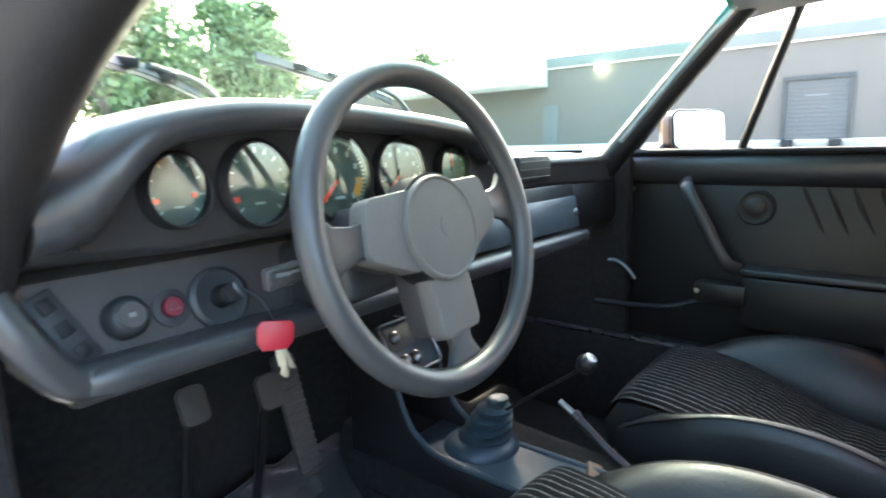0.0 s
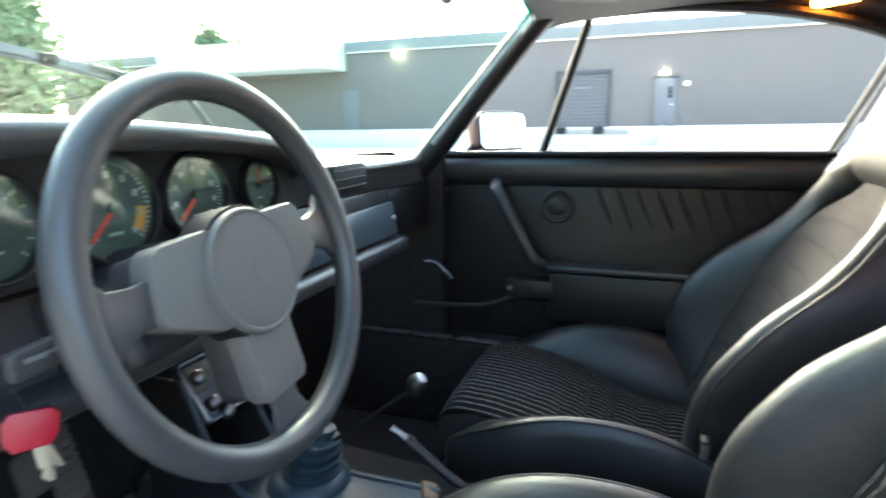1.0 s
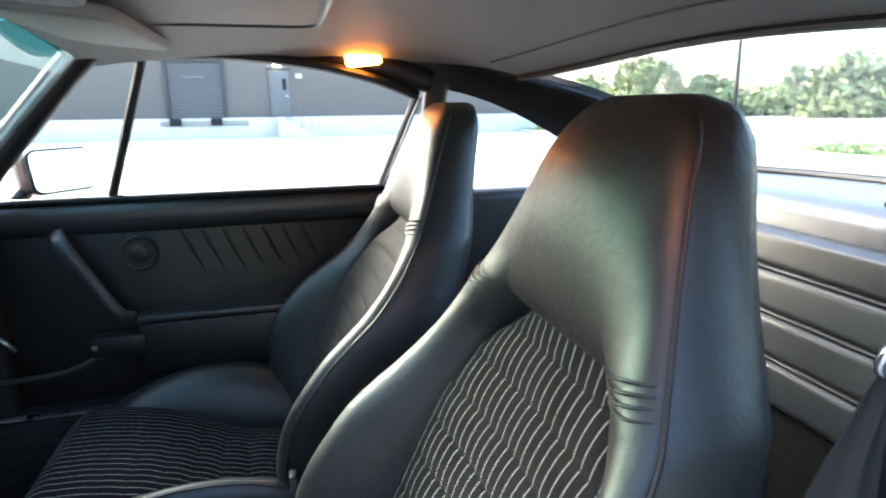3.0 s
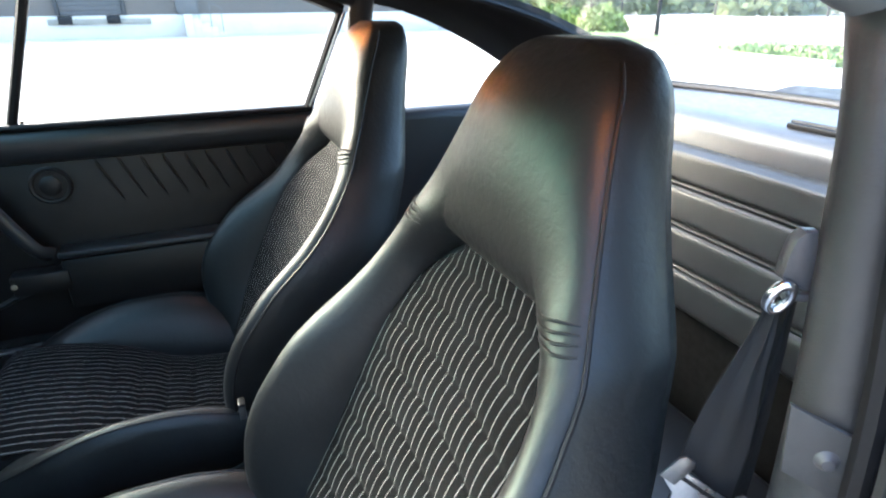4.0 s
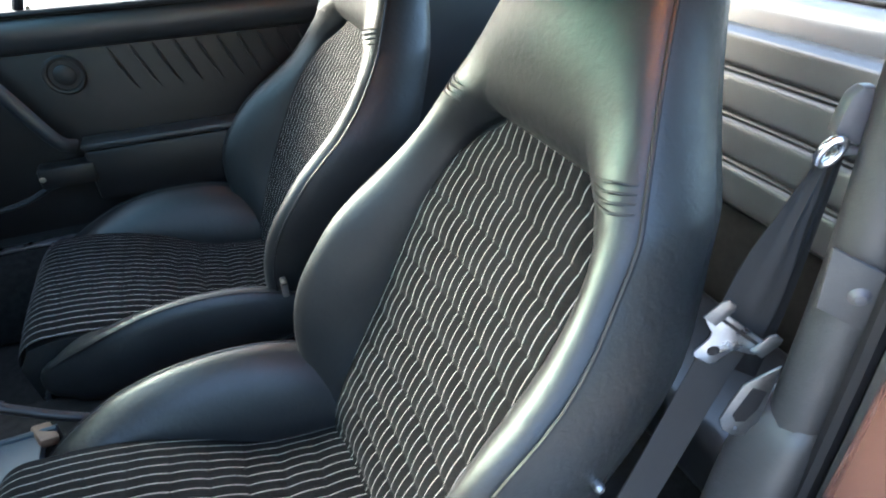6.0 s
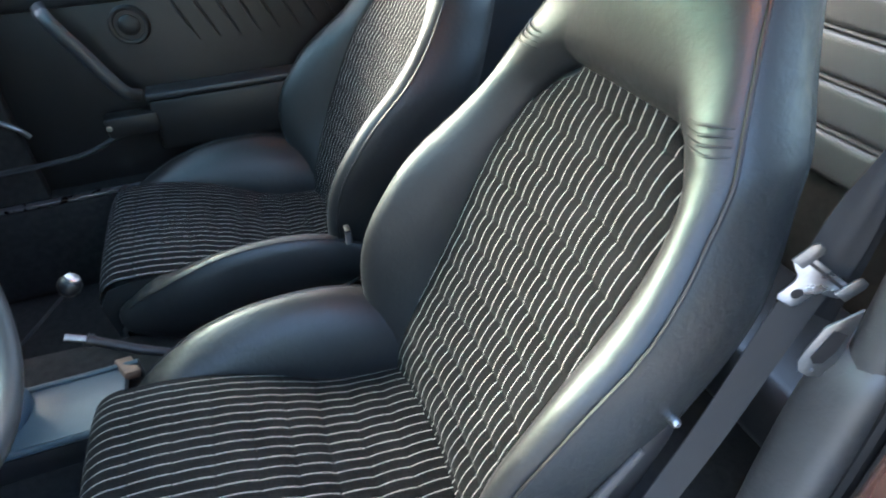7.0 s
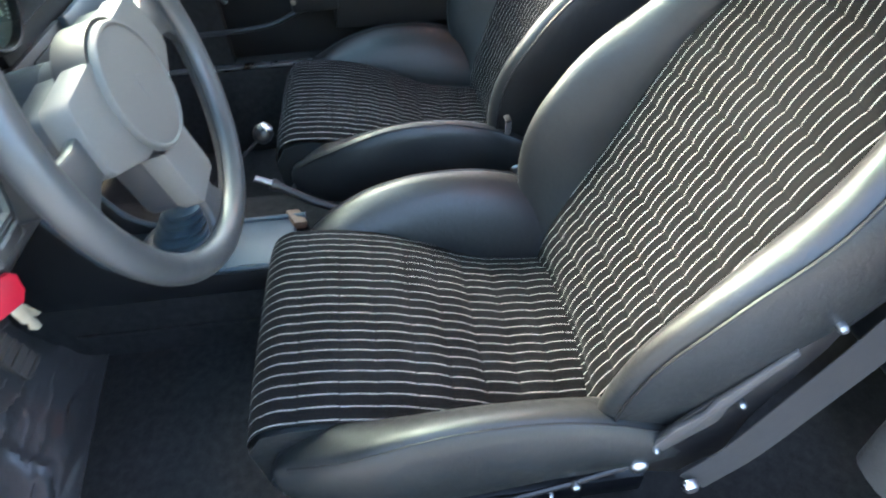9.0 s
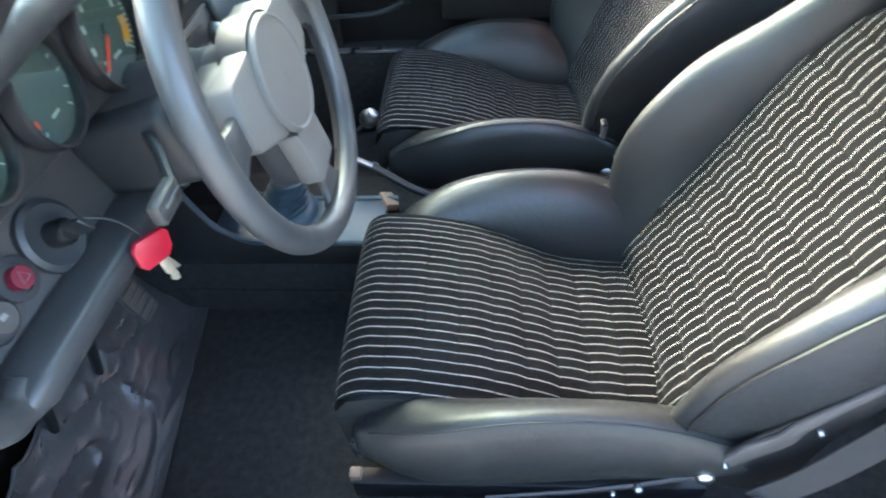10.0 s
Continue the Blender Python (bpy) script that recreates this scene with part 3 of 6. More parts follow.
# ---- steering wheel ----
def build_wheel():
    centre = Vector((-0.376, 0.6335, 0.905))
    tilt = radians(14.0)
    # local x right, y up the wheel's face, z to the driver; turned a little from straight ahead
    m = Matrix.Translation(centre) @ Matrix(((1, 0, 0, 0), (0, math.sin(tilt), -math.cos(tilt), 0), (0, math.cos(tilt), math.sin(tilt), 0), (0, 0, 0, 1))) @ pose(0, 0, 0, 0, 0, 4)
    wheel = thing("steering_wheel", "grey-black leather three-spoke steering wheel with padded hub", "steering wheel")
    wheel.matrix_world = m
    R = 0.187
    rim = part("rim", tube([(R * math.cos(a), R * math.sin(a), 0) for a in [2 * math.pi * k / 96 for k in range(96)]], 0.0160, 18, True), WHEEL, wheel, "leather-wrapped rim")
    part("rim_seam", tube([((R - 0.0155) * math.cos(a), (R - 0.0155) * math.sin(a), -0.003) for a in [2 * math.pi * k / 96 for k in range(96)]], 0.0012, 5, True), SEAL, rim, "stitched inner seam")
    hub = Matrix.Translation((0.003, -0.005, 0))
    part("hub_cap", turned([(0.001, 0.0125), (0.030, 0.0122), (0.052, 0.0112), (0.0585, 0.0102), (0.0605, 0.0120), (0.0630, 0.0116), (0.0645, 0.0090), (0.0650, 0.004), (0.0650, -0.03)], 56, hub), WHEEL_PAD, wheel, "round grey horn pad with raised rim")
    part("hub_groove", turned([(0.0685, 0.0035), (0.0690, -0.03)], 48, hub), SEAL, wheel, "dark gap round the horn pad")
    part("crest", turned([(0.0005, 0.0134), (0.010, 0.0132), (0.011, 0.0118)], 24, hub @ Matrix.Diagonal((0.8, 1.2, 1, 1))), WHEEL_PAD, wheel, "faint embossed emblem")
    for sx in (-1, 1):
        o = [(0.030, 0.049), (0.100, 0.048), (0.109, 0.041), (0.117, 0.016), (0.122, -0.010), (0.116, -0.020), (0.060, -0.046), (0.030, -0.050)]
        o = [(sx * x, y) for x, y in o]
        if sx > 0:
            o = o[::-1]
        inset = [(0.085 * sx + (x - 0.085 * sx) * 0.90, (y - 0.002) * 0.9 + 0.002) for x, y in o]
        part("spoke_pad", slab(o, 0.030, Matrix.Translation((0, 0, -0.025)), 0.0045), WHEEL_PAD, wheel, "padded grey spoke cover")
        part("spoke_shell", slab(inset, 0.030, Matrix.Translation((0, 0, -0.0545)), 0.003), RUBBER, wheel, "dark backing shell of the spoke")
        arm = [(0.095, -0.018), (0.095, 0.024), (0.130, 0.022), (0.152, 0.026), (0.168, 0.044), (0.179, 0.050), (0.182, -0.046), (0.170, -0.040), (0.155, -0.024), (0.130, -0.016)]
        arm = [(sx * x, y) for x, y in arm]
        part("spoke", slab(arm if sx < 0 else arm[::-1], 0.012, Matrix.Translation((0, 0.002, -0.014)), 0.004), WHEEL, wheel, "leather-faced spoke")
    low = [(-0.037, -0.048), (-0.037, -0.126), (-0.030, -0.136), (0.030, -0.136), (0.037, -0.126), (0.037, -0.048)]
    part("spoke_pad", slab(low, 0.030, Matrix.Translation((0, 0, -0.026)), 0.0055), WHEEL_PAD, wheel, "padded grey spoke cover")
    part("spoke_shell", slab([(x * 0.92, y) for x, y in low], 0.034, Matrix.Translation((0, 0.003, -0.0595)), 0.003), RUBBER, wheel, "dark backing shell of the spoke")
    part("spoke", slab([(-0.020, -0.12), (-0.019, -0.150), (-0.028, -0.166), (-0.044, -0.180), (0.044, -0.180), (0.028, -0.166), (0.019, -0.150), (0.020, -0.12)], 0.012, Matrix.Translation((0, 0, -0.016)), 0.004), WHEEL, wheel, "leather-faced spoke")
    part("column", turned([(0.03, -0.05), (0.044, -0.06), (0.048, -0.13), (0.056, -0.24)], 24), RUBBER, wheel, "dark steering column")
    part("column_shroud", box((0.15, 0.10, 0.13), (0.0, -0.022, -0.165), 0.018, 3), RUBBER, wheel, "dark plastic column shroud")


build_wheel()


# ---- dashboard ----
def dash_profile(x):
    """Cross-section (y, z) of the padded dash at x, front of car to knees."""
    hood = lerp_table([(-0.76, 0.985), (-0.70, 1.025), (-0.63, 1.047), (-0.55, 1.056), (-0.40, 1.052), (-0.22, 1.035), (-0.12, 1.010), (-0.05, 0.986), (0.05, 0.972), (0.60, 0.966)], x)
    lip_y = lerp_table([(-0.76, 0.73), (-0.68, 0.70), (-0.20, 0.70), (-0.10, 0.73), (-0.03, 0.80), (0.05, 0.81), (0.6, 0.80)], x)
    face_y = lerp_table([(-0.76, 0.75), (-0.70, 0.762), (-0.14, 0.768), (-0.05, 0.80), (0.05, 0.82), (0.6, 0.81)], x)
    under = lerp_table([(-0.76, 0.915), (-0.715, 0.925), (-0.690, 0.965), (-0.665, 0.998), (-0.62, 1.012), (-0.5, 1.022), (-0.25, 1.01), (-0.12, 0.985), (-0.03, 0.958), (0.05, 0.950), (0.6, 0.944)], x)
    bottom = lerp_table([(-0.76, 0.915), (-0.6, 0.905), (-0.2, 0.91), (-0.05, 0.91), (0.6, 0.90)], x)
    return hood, lip_y, face_y, under, bottom


def deeper(p, k=None):
    """Moves a dash point away from the door side, most on the driver's half."""
    p = Vector(p)
    if k is None:
        k = lerp_table([(-0.8, 1.073), (-0.15, 1.073), (0.12, 1.0), (0.6, 1.0)], p.x)
    c = Vector((-0.9, 0.21, 1.015))
    return c + (p - c) * k


def build_dash():
    dash = thing("dashboard", "black padded dashboard with instrument hood and knee roll", "dashboard", (-0.1, 0.8, 0.9))
    off = Vector((0.1, -0.8, -0.9))
    rows = []
    xs = [-0.76 + 0.02 * i for i in range(66)] + [0.57]
    for x in xs:
        h, ly, fy, u, b = dash_profile(x)
        back = 1.16 - 0.22 * (abs(x + 0.1) / 0.7) ** 2
        r = 0.5 * (h - u)
        rise = lerp_table([(-0.15, 0.0), (0.05, 0.018), (0.6, 0.022)], x)
        row = [(back, h - 0.045 + 2.4 * rise), (back - 0.1, h - 0.02 + 1.4 * rise), (0.5 * (back + ly) + 0.02, h - 0.004 + 0.5 * rise), (ly + 0.07, h), (ly + 0.03, h - 0.003 - 0.3 * rise)]
        row += [(ly + r * (1 - math.sin(radians(a))) , (h + u) / 2 + r * math.cos(radians(a)) * 0.98 - 0.002) for a in (25, 50, 75, 100, 125, 150)]
        row += [(fy - 0.004, u + 0.001), (fy, u - 0.004), (fy, b + 0.004), (fy + 0.004, b), (fy + 0.03, b - 0.01), (back, 0.86)]
        rows.append([deeper((x, y, z)) + off for y, z in row])
    part("pad", rings(rows), DASH, dash, "soft black dash pad", angle=50)
    # switch panel on the driver's side
    rows = []
    for x in (-0.765, -0.755, -0.46, -0.26, -0.25):
        rows.append([deeper((x, y, z), 1.16) + off for y, z in ((0.795, 0.905), (0.772, 0.893), (0.742, 0.812), (0.75, 0.80), (0.85, 0.80), (0.85, 0.905))])
    part("switch_panel", rings(rows), PANEL, dash, "dark satin switch panel")
    # knee roll
    rows = []
    for i in range(45):
        x = -0.722 + 1.10 * i / 44
        rows.append([Vector((x, 0.806 + 0.029 * math.copysign(abs(math.cos(radians(a))) ** 0.6, math.cos(radians(a))), 0.778 + 0.0175 * math.copysign(abs(math.sin(radians(a))) ** 0.6, math.sin(radians(a))))) + off for a in range(0, 360, 20)])
    for row, k in ((rows[0], 0.72), (rows[-1], 0.8)):
        mid = sum(row, Vector()) / len(row)
        row[:] = [mid + (v - mid) * k for v in row]
    part("knee_roll", rings(rows), DASH, dash, "padded lower knee roll", angle=60)
    part("end_roll", tube([q + off for q in spline([(-0.690, 0.806, 0.778), (-0.716, 0.804, 0.779), (-0.738, 0.798, 0.792), (-0.767, 0.794, 0.838), (-0.786, 0.812, 0.890)], 18)], [0.015] + [0.0205 - 0.0002 * k for k in range(17)], 12), DASH, dash, "padded end of the knee roll")
    # passenger side glovebox and shelf
    part("glovebox", box((0.60, 0.05, 0.118), Vector((0.075, 0.850, 0.845)) + off, 0.006), VINYL, dash, "black glovebox frame")
    part("glovebox_lid", box((0.44, 0.012, 0.074), Vector((0.130, 0.806, 0.838)) + off, 0.004, rot=(-9, 0, 0)), SATIN, dash, "satin glovebox lid")
    part("lock", turned([(0.0005, 0.006), (0.006, 0.006), (0.008, 0.003), (0.008, 0.0)], 16, Matrix.Translation(Vector((0.335, 0.800, 0.838)) + off) @ pose(0, 0, 0, 90, 0, 0)), GUNMETAL, dash, "small key lock")
    part("dash_end", box((0.33, 0.10, 0.150), Vector((0.500, 0.880, 0.846)) + off, 0.03), VINYL_DOOR, dash, "black vinyl dash end")
    part("lower_panel", box((1.2, 0.05, 0.10), Vector((-0.10, 0.93, 0.76)) + off, 0.01), PANEL, dash)
    # radio and heater plate beside the glovebox
    rp = part("radio", box((0.165, 0.018, 0.062), Vector((-0.165, 0.822, 0.838)) + off, 0.003, rot=(-8, 0, 0)), PANEL, dash, "grey radio with push buttons")
    part("radio_window", box((0.060, 0.004, 0.020), Vector((-0.165, 0.812, 0.850)) + off, 0.001, rot=(-8, 0, 0)), SEAL, rp, "dark tuning window")
    for kx in (-0.225, -0.105):
        part("radio_knob", turned([(0.0005, 0.016), (0.007, 0.016), (0.010, 0.012), (0.011, 0.0)], 18, Matrix.Translation(Vector((kx, 0.812, 0.838)) + off) @ pose(0, 0, 0, 90, 0, 0)), GUNMETAL, rp, "dull metal knob")
    for k in range(5):
        part("radio_button", box((0.012, 0.010, 0.011), Vector((-0.195 + 0.015 * k, 0.812, 0.824)) + off, 0.002), MARK, rp, "pale push button")
    # instruments
    for gx, rad, kind in ((-0.628, 0.042, 0), (-0.535, 0.050, 1), (-0.418, 0.057, 2), (-0.303, 0.052, 3), (-0.184, 0.037, 4)):
        rad *= (0.95, 1.02, 1.05, 1.05, 1.05)[kind]
        m = Matrix.Translation(deeper((gx, 0.760, 0.963), 1.073) + off) @ pose(0, 0, 0, 0, 0, (11, 8, 3, 0, 0)[kind]) @ pose(0, 0, 0, 86, 0, 0)
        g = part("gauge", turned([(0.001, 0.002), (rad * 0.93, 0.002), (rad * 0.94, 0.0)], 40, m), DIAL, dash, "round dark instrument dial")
        part("bezel", turned([(rad * 0.93, 0.003), (rad * 0.95, 0.012), (rad, 0.013), (rad * 1.05, 0.009), (rad * 1.06, -0.004), (rad * 0.94, -0.003), (rad * 0.93, 0.003)], 40, m, caps=False), SEAL, g, "black bezel ring")
        part("lens", turned([(0.001, 0.0105), (rad * 0.945, 0.0105), (rad * 0.945, 0.0085), (0.001, 0.0085)], 40, m), DIAL_GLASS, g).visible_shadow = False
        bm = bmesh.new()
        ticks = {0: 9, 1: 13, 2: 41, 3: 45, 4: 12}[kind]
        for k in range(ticks):
            a = radians(225 - 270 * k / (ticks - 1)) if kind < 4 else radians(30 * k)
            ln = rad * (0.13 if k % (1 if ticks < 14 else 5) == 0 else 0.07)
            rr = rad * 0.86 - ln / 2
            box((ln, rad * 0.03 + 0.0004, 0.0006), (rr * math.cos(a), rr * math.sin(a), 0.0026), rot=(0, 0, math.degrees(a)), bm=bm)
        if kind in (2, 3):
            for k in range(9):
                a = radians(225 - 270 * k / 8)
                box((rad * 0.10, rad * 0.13, 0.0006), (rad * 0.62 * math.cos(a), rad * 0.62 * math.sin(a), 0.0026), bm=bm)
        box((rad * 0.3, rad * 0.06, 0.0006), (0, -rad * 0.45, 0.0026), bm=bm)
        bm.transform(m)
        part("dial_marks", bm, WHITE, g, "white scale marks", smooth=False)
        ang = {0: None, 1: None, 2: 222, 3: 222, 4: 100}[kind]
        if ang is not None:
            bm = box((rad * 0.85, rad * 0.085, 0.001), (rad * 0.34, 0, 0.005))
            bm.transform(m @ pose(0, 0, 0, 0, 0, ang))
            part("needle", bm, RED, g, "red needle", smooth=False)
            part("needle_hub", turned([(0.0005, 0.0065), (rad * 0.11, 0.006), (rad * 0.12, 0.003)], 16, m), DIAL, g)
        if kind == 2:
            bm = bmesh.new()
            for a in (-10, -22, -34):
                box((rad * 0.22, rad * 0.18, 0.0006), (rad * 0.66 * math.cos(radians(a)), rad * 0.66 * math.sin(radians(a)), 0.0026), rot=(0, 0, a), bm=bm)
            bm.transform(m)
            part("red_zone", bm, ORANGE, g, "orange warning sector", smooth=False)
        if kind < 2:
            for a in ((200, 0.72), (-18, 0.55)) if kind == 0 else ((205, 0.75),):
                bm = box((rad * 0.17, rad * 0.14, 0.0008), (rad * a[1] * math.cos(radians(a[0])), rad * a[1] * math.sin(radians(a[0])), 0.003))
                bm.transform(m)
                part("warning_mark", bm, RED, g, "red warning mark", smooth=False)
    # face vent on the passenger side
    v = part("air_vent", box((0.13, 0.02, 0.055), Vector((0.155, 0.812, 0.945)) + off, 0.004), SEAL, dash, "black face-level air vent")
    for k in range(3):
        part("slat", box((0.12, 0.004, 0.0022), Vector((0.155, 0.801, 0.929 + 0.016 * k)) + off, 0.0008), PANEL, v)
    return dash


build_dash()


# ---- passenger door ----
def build_door():
    door = thing("door_passenger", "closed passenger door with black vinyl panel and pull strap", "car door", (0.66, 0.4, 0.45), kind="structure")
    o = Vector((-0.66, -0.4, -0.45))

    def p(name, bm, mat, parent=door, label="", angle=40):
        bm.transform(Matrix.Translation(o))
        return part(name, bm, mat, parent, label, angle=angle)

    panel = p("panel", box((0.05, 1.15, 0.52), (0.70, 0.36, 0.70), 0.008), VINYL_DOOR, label="black vinyl door panel")
    cap = []
    for i in range(24):
        y = -0.20 + 1.04 * i / 23
        cap.append([(0.675 + dx, y, 0.94 + dz) for dx, dz in ((-0.002, -0.058), (-0.010, -0.052), (-0.018, -0.036), (-0.022, -0.014), (-0.020, 0.006), (-0.012, 0.018), (0.004, 0.025), (0.03, 0.026), (0.07, 0.024), (0.07, -0.058))])
    p("sill_cap", rings(cap), VINYL, label="padded black window sill cap")
    p("pull_strap", tube(spline([(0.655, 0.648, 0.895), (0.628, 0.635, 0.87), (0.62, 0.59, 0.79), (0.62, 0.54, 0.70), (0.635, 0.51, 0.678)], 24), 0.017, 10, squash=0.5, up=(1, 0, 0)), VINYL, label="black door pull")
    sp = p("speaker", turned([(0.044, 0.0), (0.044, 0.005), (0.040, 0.008), (0.035, 0.007), (0.033, 0.003), (0.001, 0.003)], 32, Matrix.Translation((0.675, 0.486, 0.83)) @ pose(0, 0, 0, 0, -90, 0)), VINYL_DOOR, label="round speaker grille")
    p("speaker_cone", turned([(0.023, 0.0), (0.023, 0.006), (0.016, 0.009), (0.001, 0.009)], 24, Matrix.Translation((0.673, 0.486, 0.83)) @ pose(0, 0, 0, 0, -90, 0)), VINYL_DOOR, sp)
    for k in range(11):
        y = 0.36 - 0.048 * k
        p("pleat", tube(spline([(0.677, y + 0.03, 0.885), (0.6745, y + 0.012, 0.84), (0.677, y - 0.02, 0.77)], 8), [0.002, 0.0035, 0.0042, 0.0044, 0.0042, 0.0036, 0.003, 0.0015], 8), VINYL_DOOR, panel)
    p("pocket", box((0.07, 0.62, 0.13), (0.655, 0.19, 0.60), 0.012), VINYL_DOOR, label="black door pocket box")
    p("pocket_lid", box((0.075, 0.62, 0.018), (0.652, 0.19, 0.675), 0.006), VINYL, label="padded pocket lid")
    p("latch_box", box((0.05, 0.12, 0.05), (0.64, 0.545, 0.615), 0.006), VINYL_DOOR, label="black opener box")
    p("latch_button", turned([(0.0005, 0.004), (0.006, 0.003), (0.007, 0.0)], 14, Matrix.Translation((0.615, 0.598, 0.617)) @ pose(0, 0, 0, 0, -90, 0)), BRASS, label="small brass-coloured button")
    p("lower_pocket_rail", tube(spline([(0.64, 0.49, 0.595), (0.63, 0.58, 0.592), (0.63, 0.65, 0.565), (0.63, 0.72, 0.553), (0.635, 0.88, 0.545)], 30), 0.007, 8), VINYL, label="rounded pocket edge")
    p("window_crank", tube(spline([(0.64, 0.845, 0.668), (0.632, 0.815, 0.667), (0.63, 0.785, 0.648), (0.635, 0.768, 0.622)], 16), 0.006, 8), GUNMETAL, label="dull metal window crank")
    p("lower_panel", box((0.03, 1.12, 0.20), (0.695, 0.36, 0.50), 0.006), CARPET, label="carpeted lower door panel")
    # window frame and divider
    top = [(0.672, 0.80, 0.966), (0.60, 0.54, 1.262), (0.592, 0.42, 1.283), (0.59, 0.25, 1.287), (0.588, 0.05, 1.267), (0.592, -0.10, 1.232), (0.598, -0.20, 1.195)]
    f = p("window_frame", tube(spline(top, 60), 0.013, 8), SEAL, label="black window frame")
    p("rear_frame", tube([(0.598, -0.20, 1.195), (0.652, -0.11, 0.97)], 0.012, 8), SEAL, f, "black rear window edge")
    p("edge_strip", tube([(0.586, -0.203, 1.19), (0.640, -0.113, 0.972)], 0.0035, 6), GUNMETAL, f, "dull metal edge strip")
    p("divider", tube([(0.672, 0.53, 0.96), (0.605, 0.41, 1.285)], 0.011, 8), SEAL, f, "black quarter light bar")
    p("window_seal", tube([(0.66, 0.82, 0.966), (0.66, -0.12, 0.966)], 0.008, 8), SEAL, f)
    rows = []
    edge = spline(top, 25)
    for i, q in enumerate(edge):
        foot = Vector((0.672, 0.80 - 0.91 * i / 24, 0.962))
        rows.append([foot.lerp(q, k / 4) + Vector((0.012 * math.sin(math.pi * k / 4), 0, 0)) for k in range(5)])
    g = p("window_pane", rings(rows, False), GLASS, label="clear side glass")
    g.visible_shadow = False
    return door


build_door()
dc = thing("coat_clip", "small dark round clip on the door panel", "clip", (0.674, 0.80, 0.868))
part("clip_base", turned([(0.0005, 0.006), (0.006, 0.005), (0.010, 0.002), (0.010, -0.002)], 16, pose(0, 0, 0, 0, -90, 0)), GUNMETAL, dc)
lk = thing("lock_pin", "small brass-tipped door lock pin on the sill", "lock pin", (0.668, 0.506, 0.960))
part("pin", turned([(0.003, -0.004), (0.003, 0.010), (0.0045, 0.014), (0.004, 0.019), (0.0005, 0.020)], 12), BRASS, lk)


def build_mirror():
    m = thing("wing_mirror", "brown-shelled passenger wing mirror reflecting bright sky", "wing mirror", (0.830, 0.678, 1.022))
    t = pose(0, 0, 0, 0, 0, -36) @ pose(0, 0, 0, -7, 0, 0)
    part("housing", slab(round_rect(0.172, 0.112, 0.024), 0.06, t @ pose(0, 0.064, 0, 90, 0, 0), 0.02), PAINT, m, "brown mirror shell")
    part("mirror_rim", slab(round_rect(0.172, 0.112, 0.024), 0.010, t @ pose(0, 0.0, 0, 90, 0, 0), 0.003), SEAL, m, "black rim")
    part("mirror_glass", slab(round_rect(0.160, 0.099, 0.02), 0.003, t @ pose(0, -0.0095, 0, 90, 0, 0)), MIRROR, m, "bright mirror glass")
    part("foot", tube([(-0.02, 0.06, -0.03), (-0.07, 0.09, -0.075)], 0.02, 10), SEAL, m)


build_mirror()


# ---- pillars, roof, glass ----
def pillar(name, pts, radii, mat, label, squash=1.0):
    return solid(name, tube(spline(pts, 24), [radii[0] + (radii[1] - radii[0]) * i / 23 for i in range(24)], 14, squash=squash, up=(1, 0, 0)), mat, label, "pillar", kind="structure")


ap = pillar("pillar_front_passenger", [(0.565, 0.83, 0.93), (0.56, 0.78, 0.985), (0.56, 0.64, 1.145), (0.555, 0.50, 1.295), (0.53, 0.40, 1.335)], (0.033, 0.03), SEAL, "black windscreen pillar")
part("pillar_trim", tube([(0.535, 0.775, 0.995), (0.532, 0.64, 1.15), (0.528, 0.515, 1.285)], 0.009, 8), GREY_TRIM, ap, "satin trim strip")
pillar("pillar_front_driver", [(-0.81, 0.86, 0.86), (-0.79, 0.79, 0.97), (-0.755, 0.70, 1.085), (-0.69, 0.60, 1.20), (-0.61, 0.50, 1.31)], (0.055, 0.045), PILLAR_TRIM, "dark vinyl-covered windscreen pillar")
pillar("pillar_centre_passenger", [(0.63, -0.20, 0.90), (0.62, -0.225, 1.05), (0.605, -0.24, 1.15), (0.595, -0.25, 1.225)], (0.028, 0.03), SEAL, "black centre pillar")
PBY = -0.262
pb = pillar("pillar_centre_driver", [(-0.655, PBY + 0.01, 0.42), (-0.650, PBY + 0.005, 0.70), (-0.642, PBY, 0.92), (-0.628, PBY - 0.005, 1.05), (-0.612, PBY - 0.01, 1.16), (-0.57, PBY - 0.02, 1.30)], (0.030, 0.026), VINYL_PILLAR, "wrinkled grey-black vinyl centre pillar by the open door")
part("door_seal", tube(spline([(x - 0.036, PBY + 0.016, z) for x, z in ((-0.655, 0.42), (-0.650, 0.70), (-0.642, 0.92), (-0.628, 1.05), (-0.612, 1.16), (-0.57, 1.31))], 24), 0.009, 8), SEAL, pb, "black rubber door seal")
part("seal_lip", tube(spline([(x - 0.056, PBY + 0.014, z) for x, z in ((-0.655, 0.42), (-0.650, 0.70), (-0.642, 0.92), (-0.628, 1.05), (-0.612, 1.16), (-0.57, 1.31))], 24), 0.010, 8), RUBBER, pb, "grey rubber seal lip")
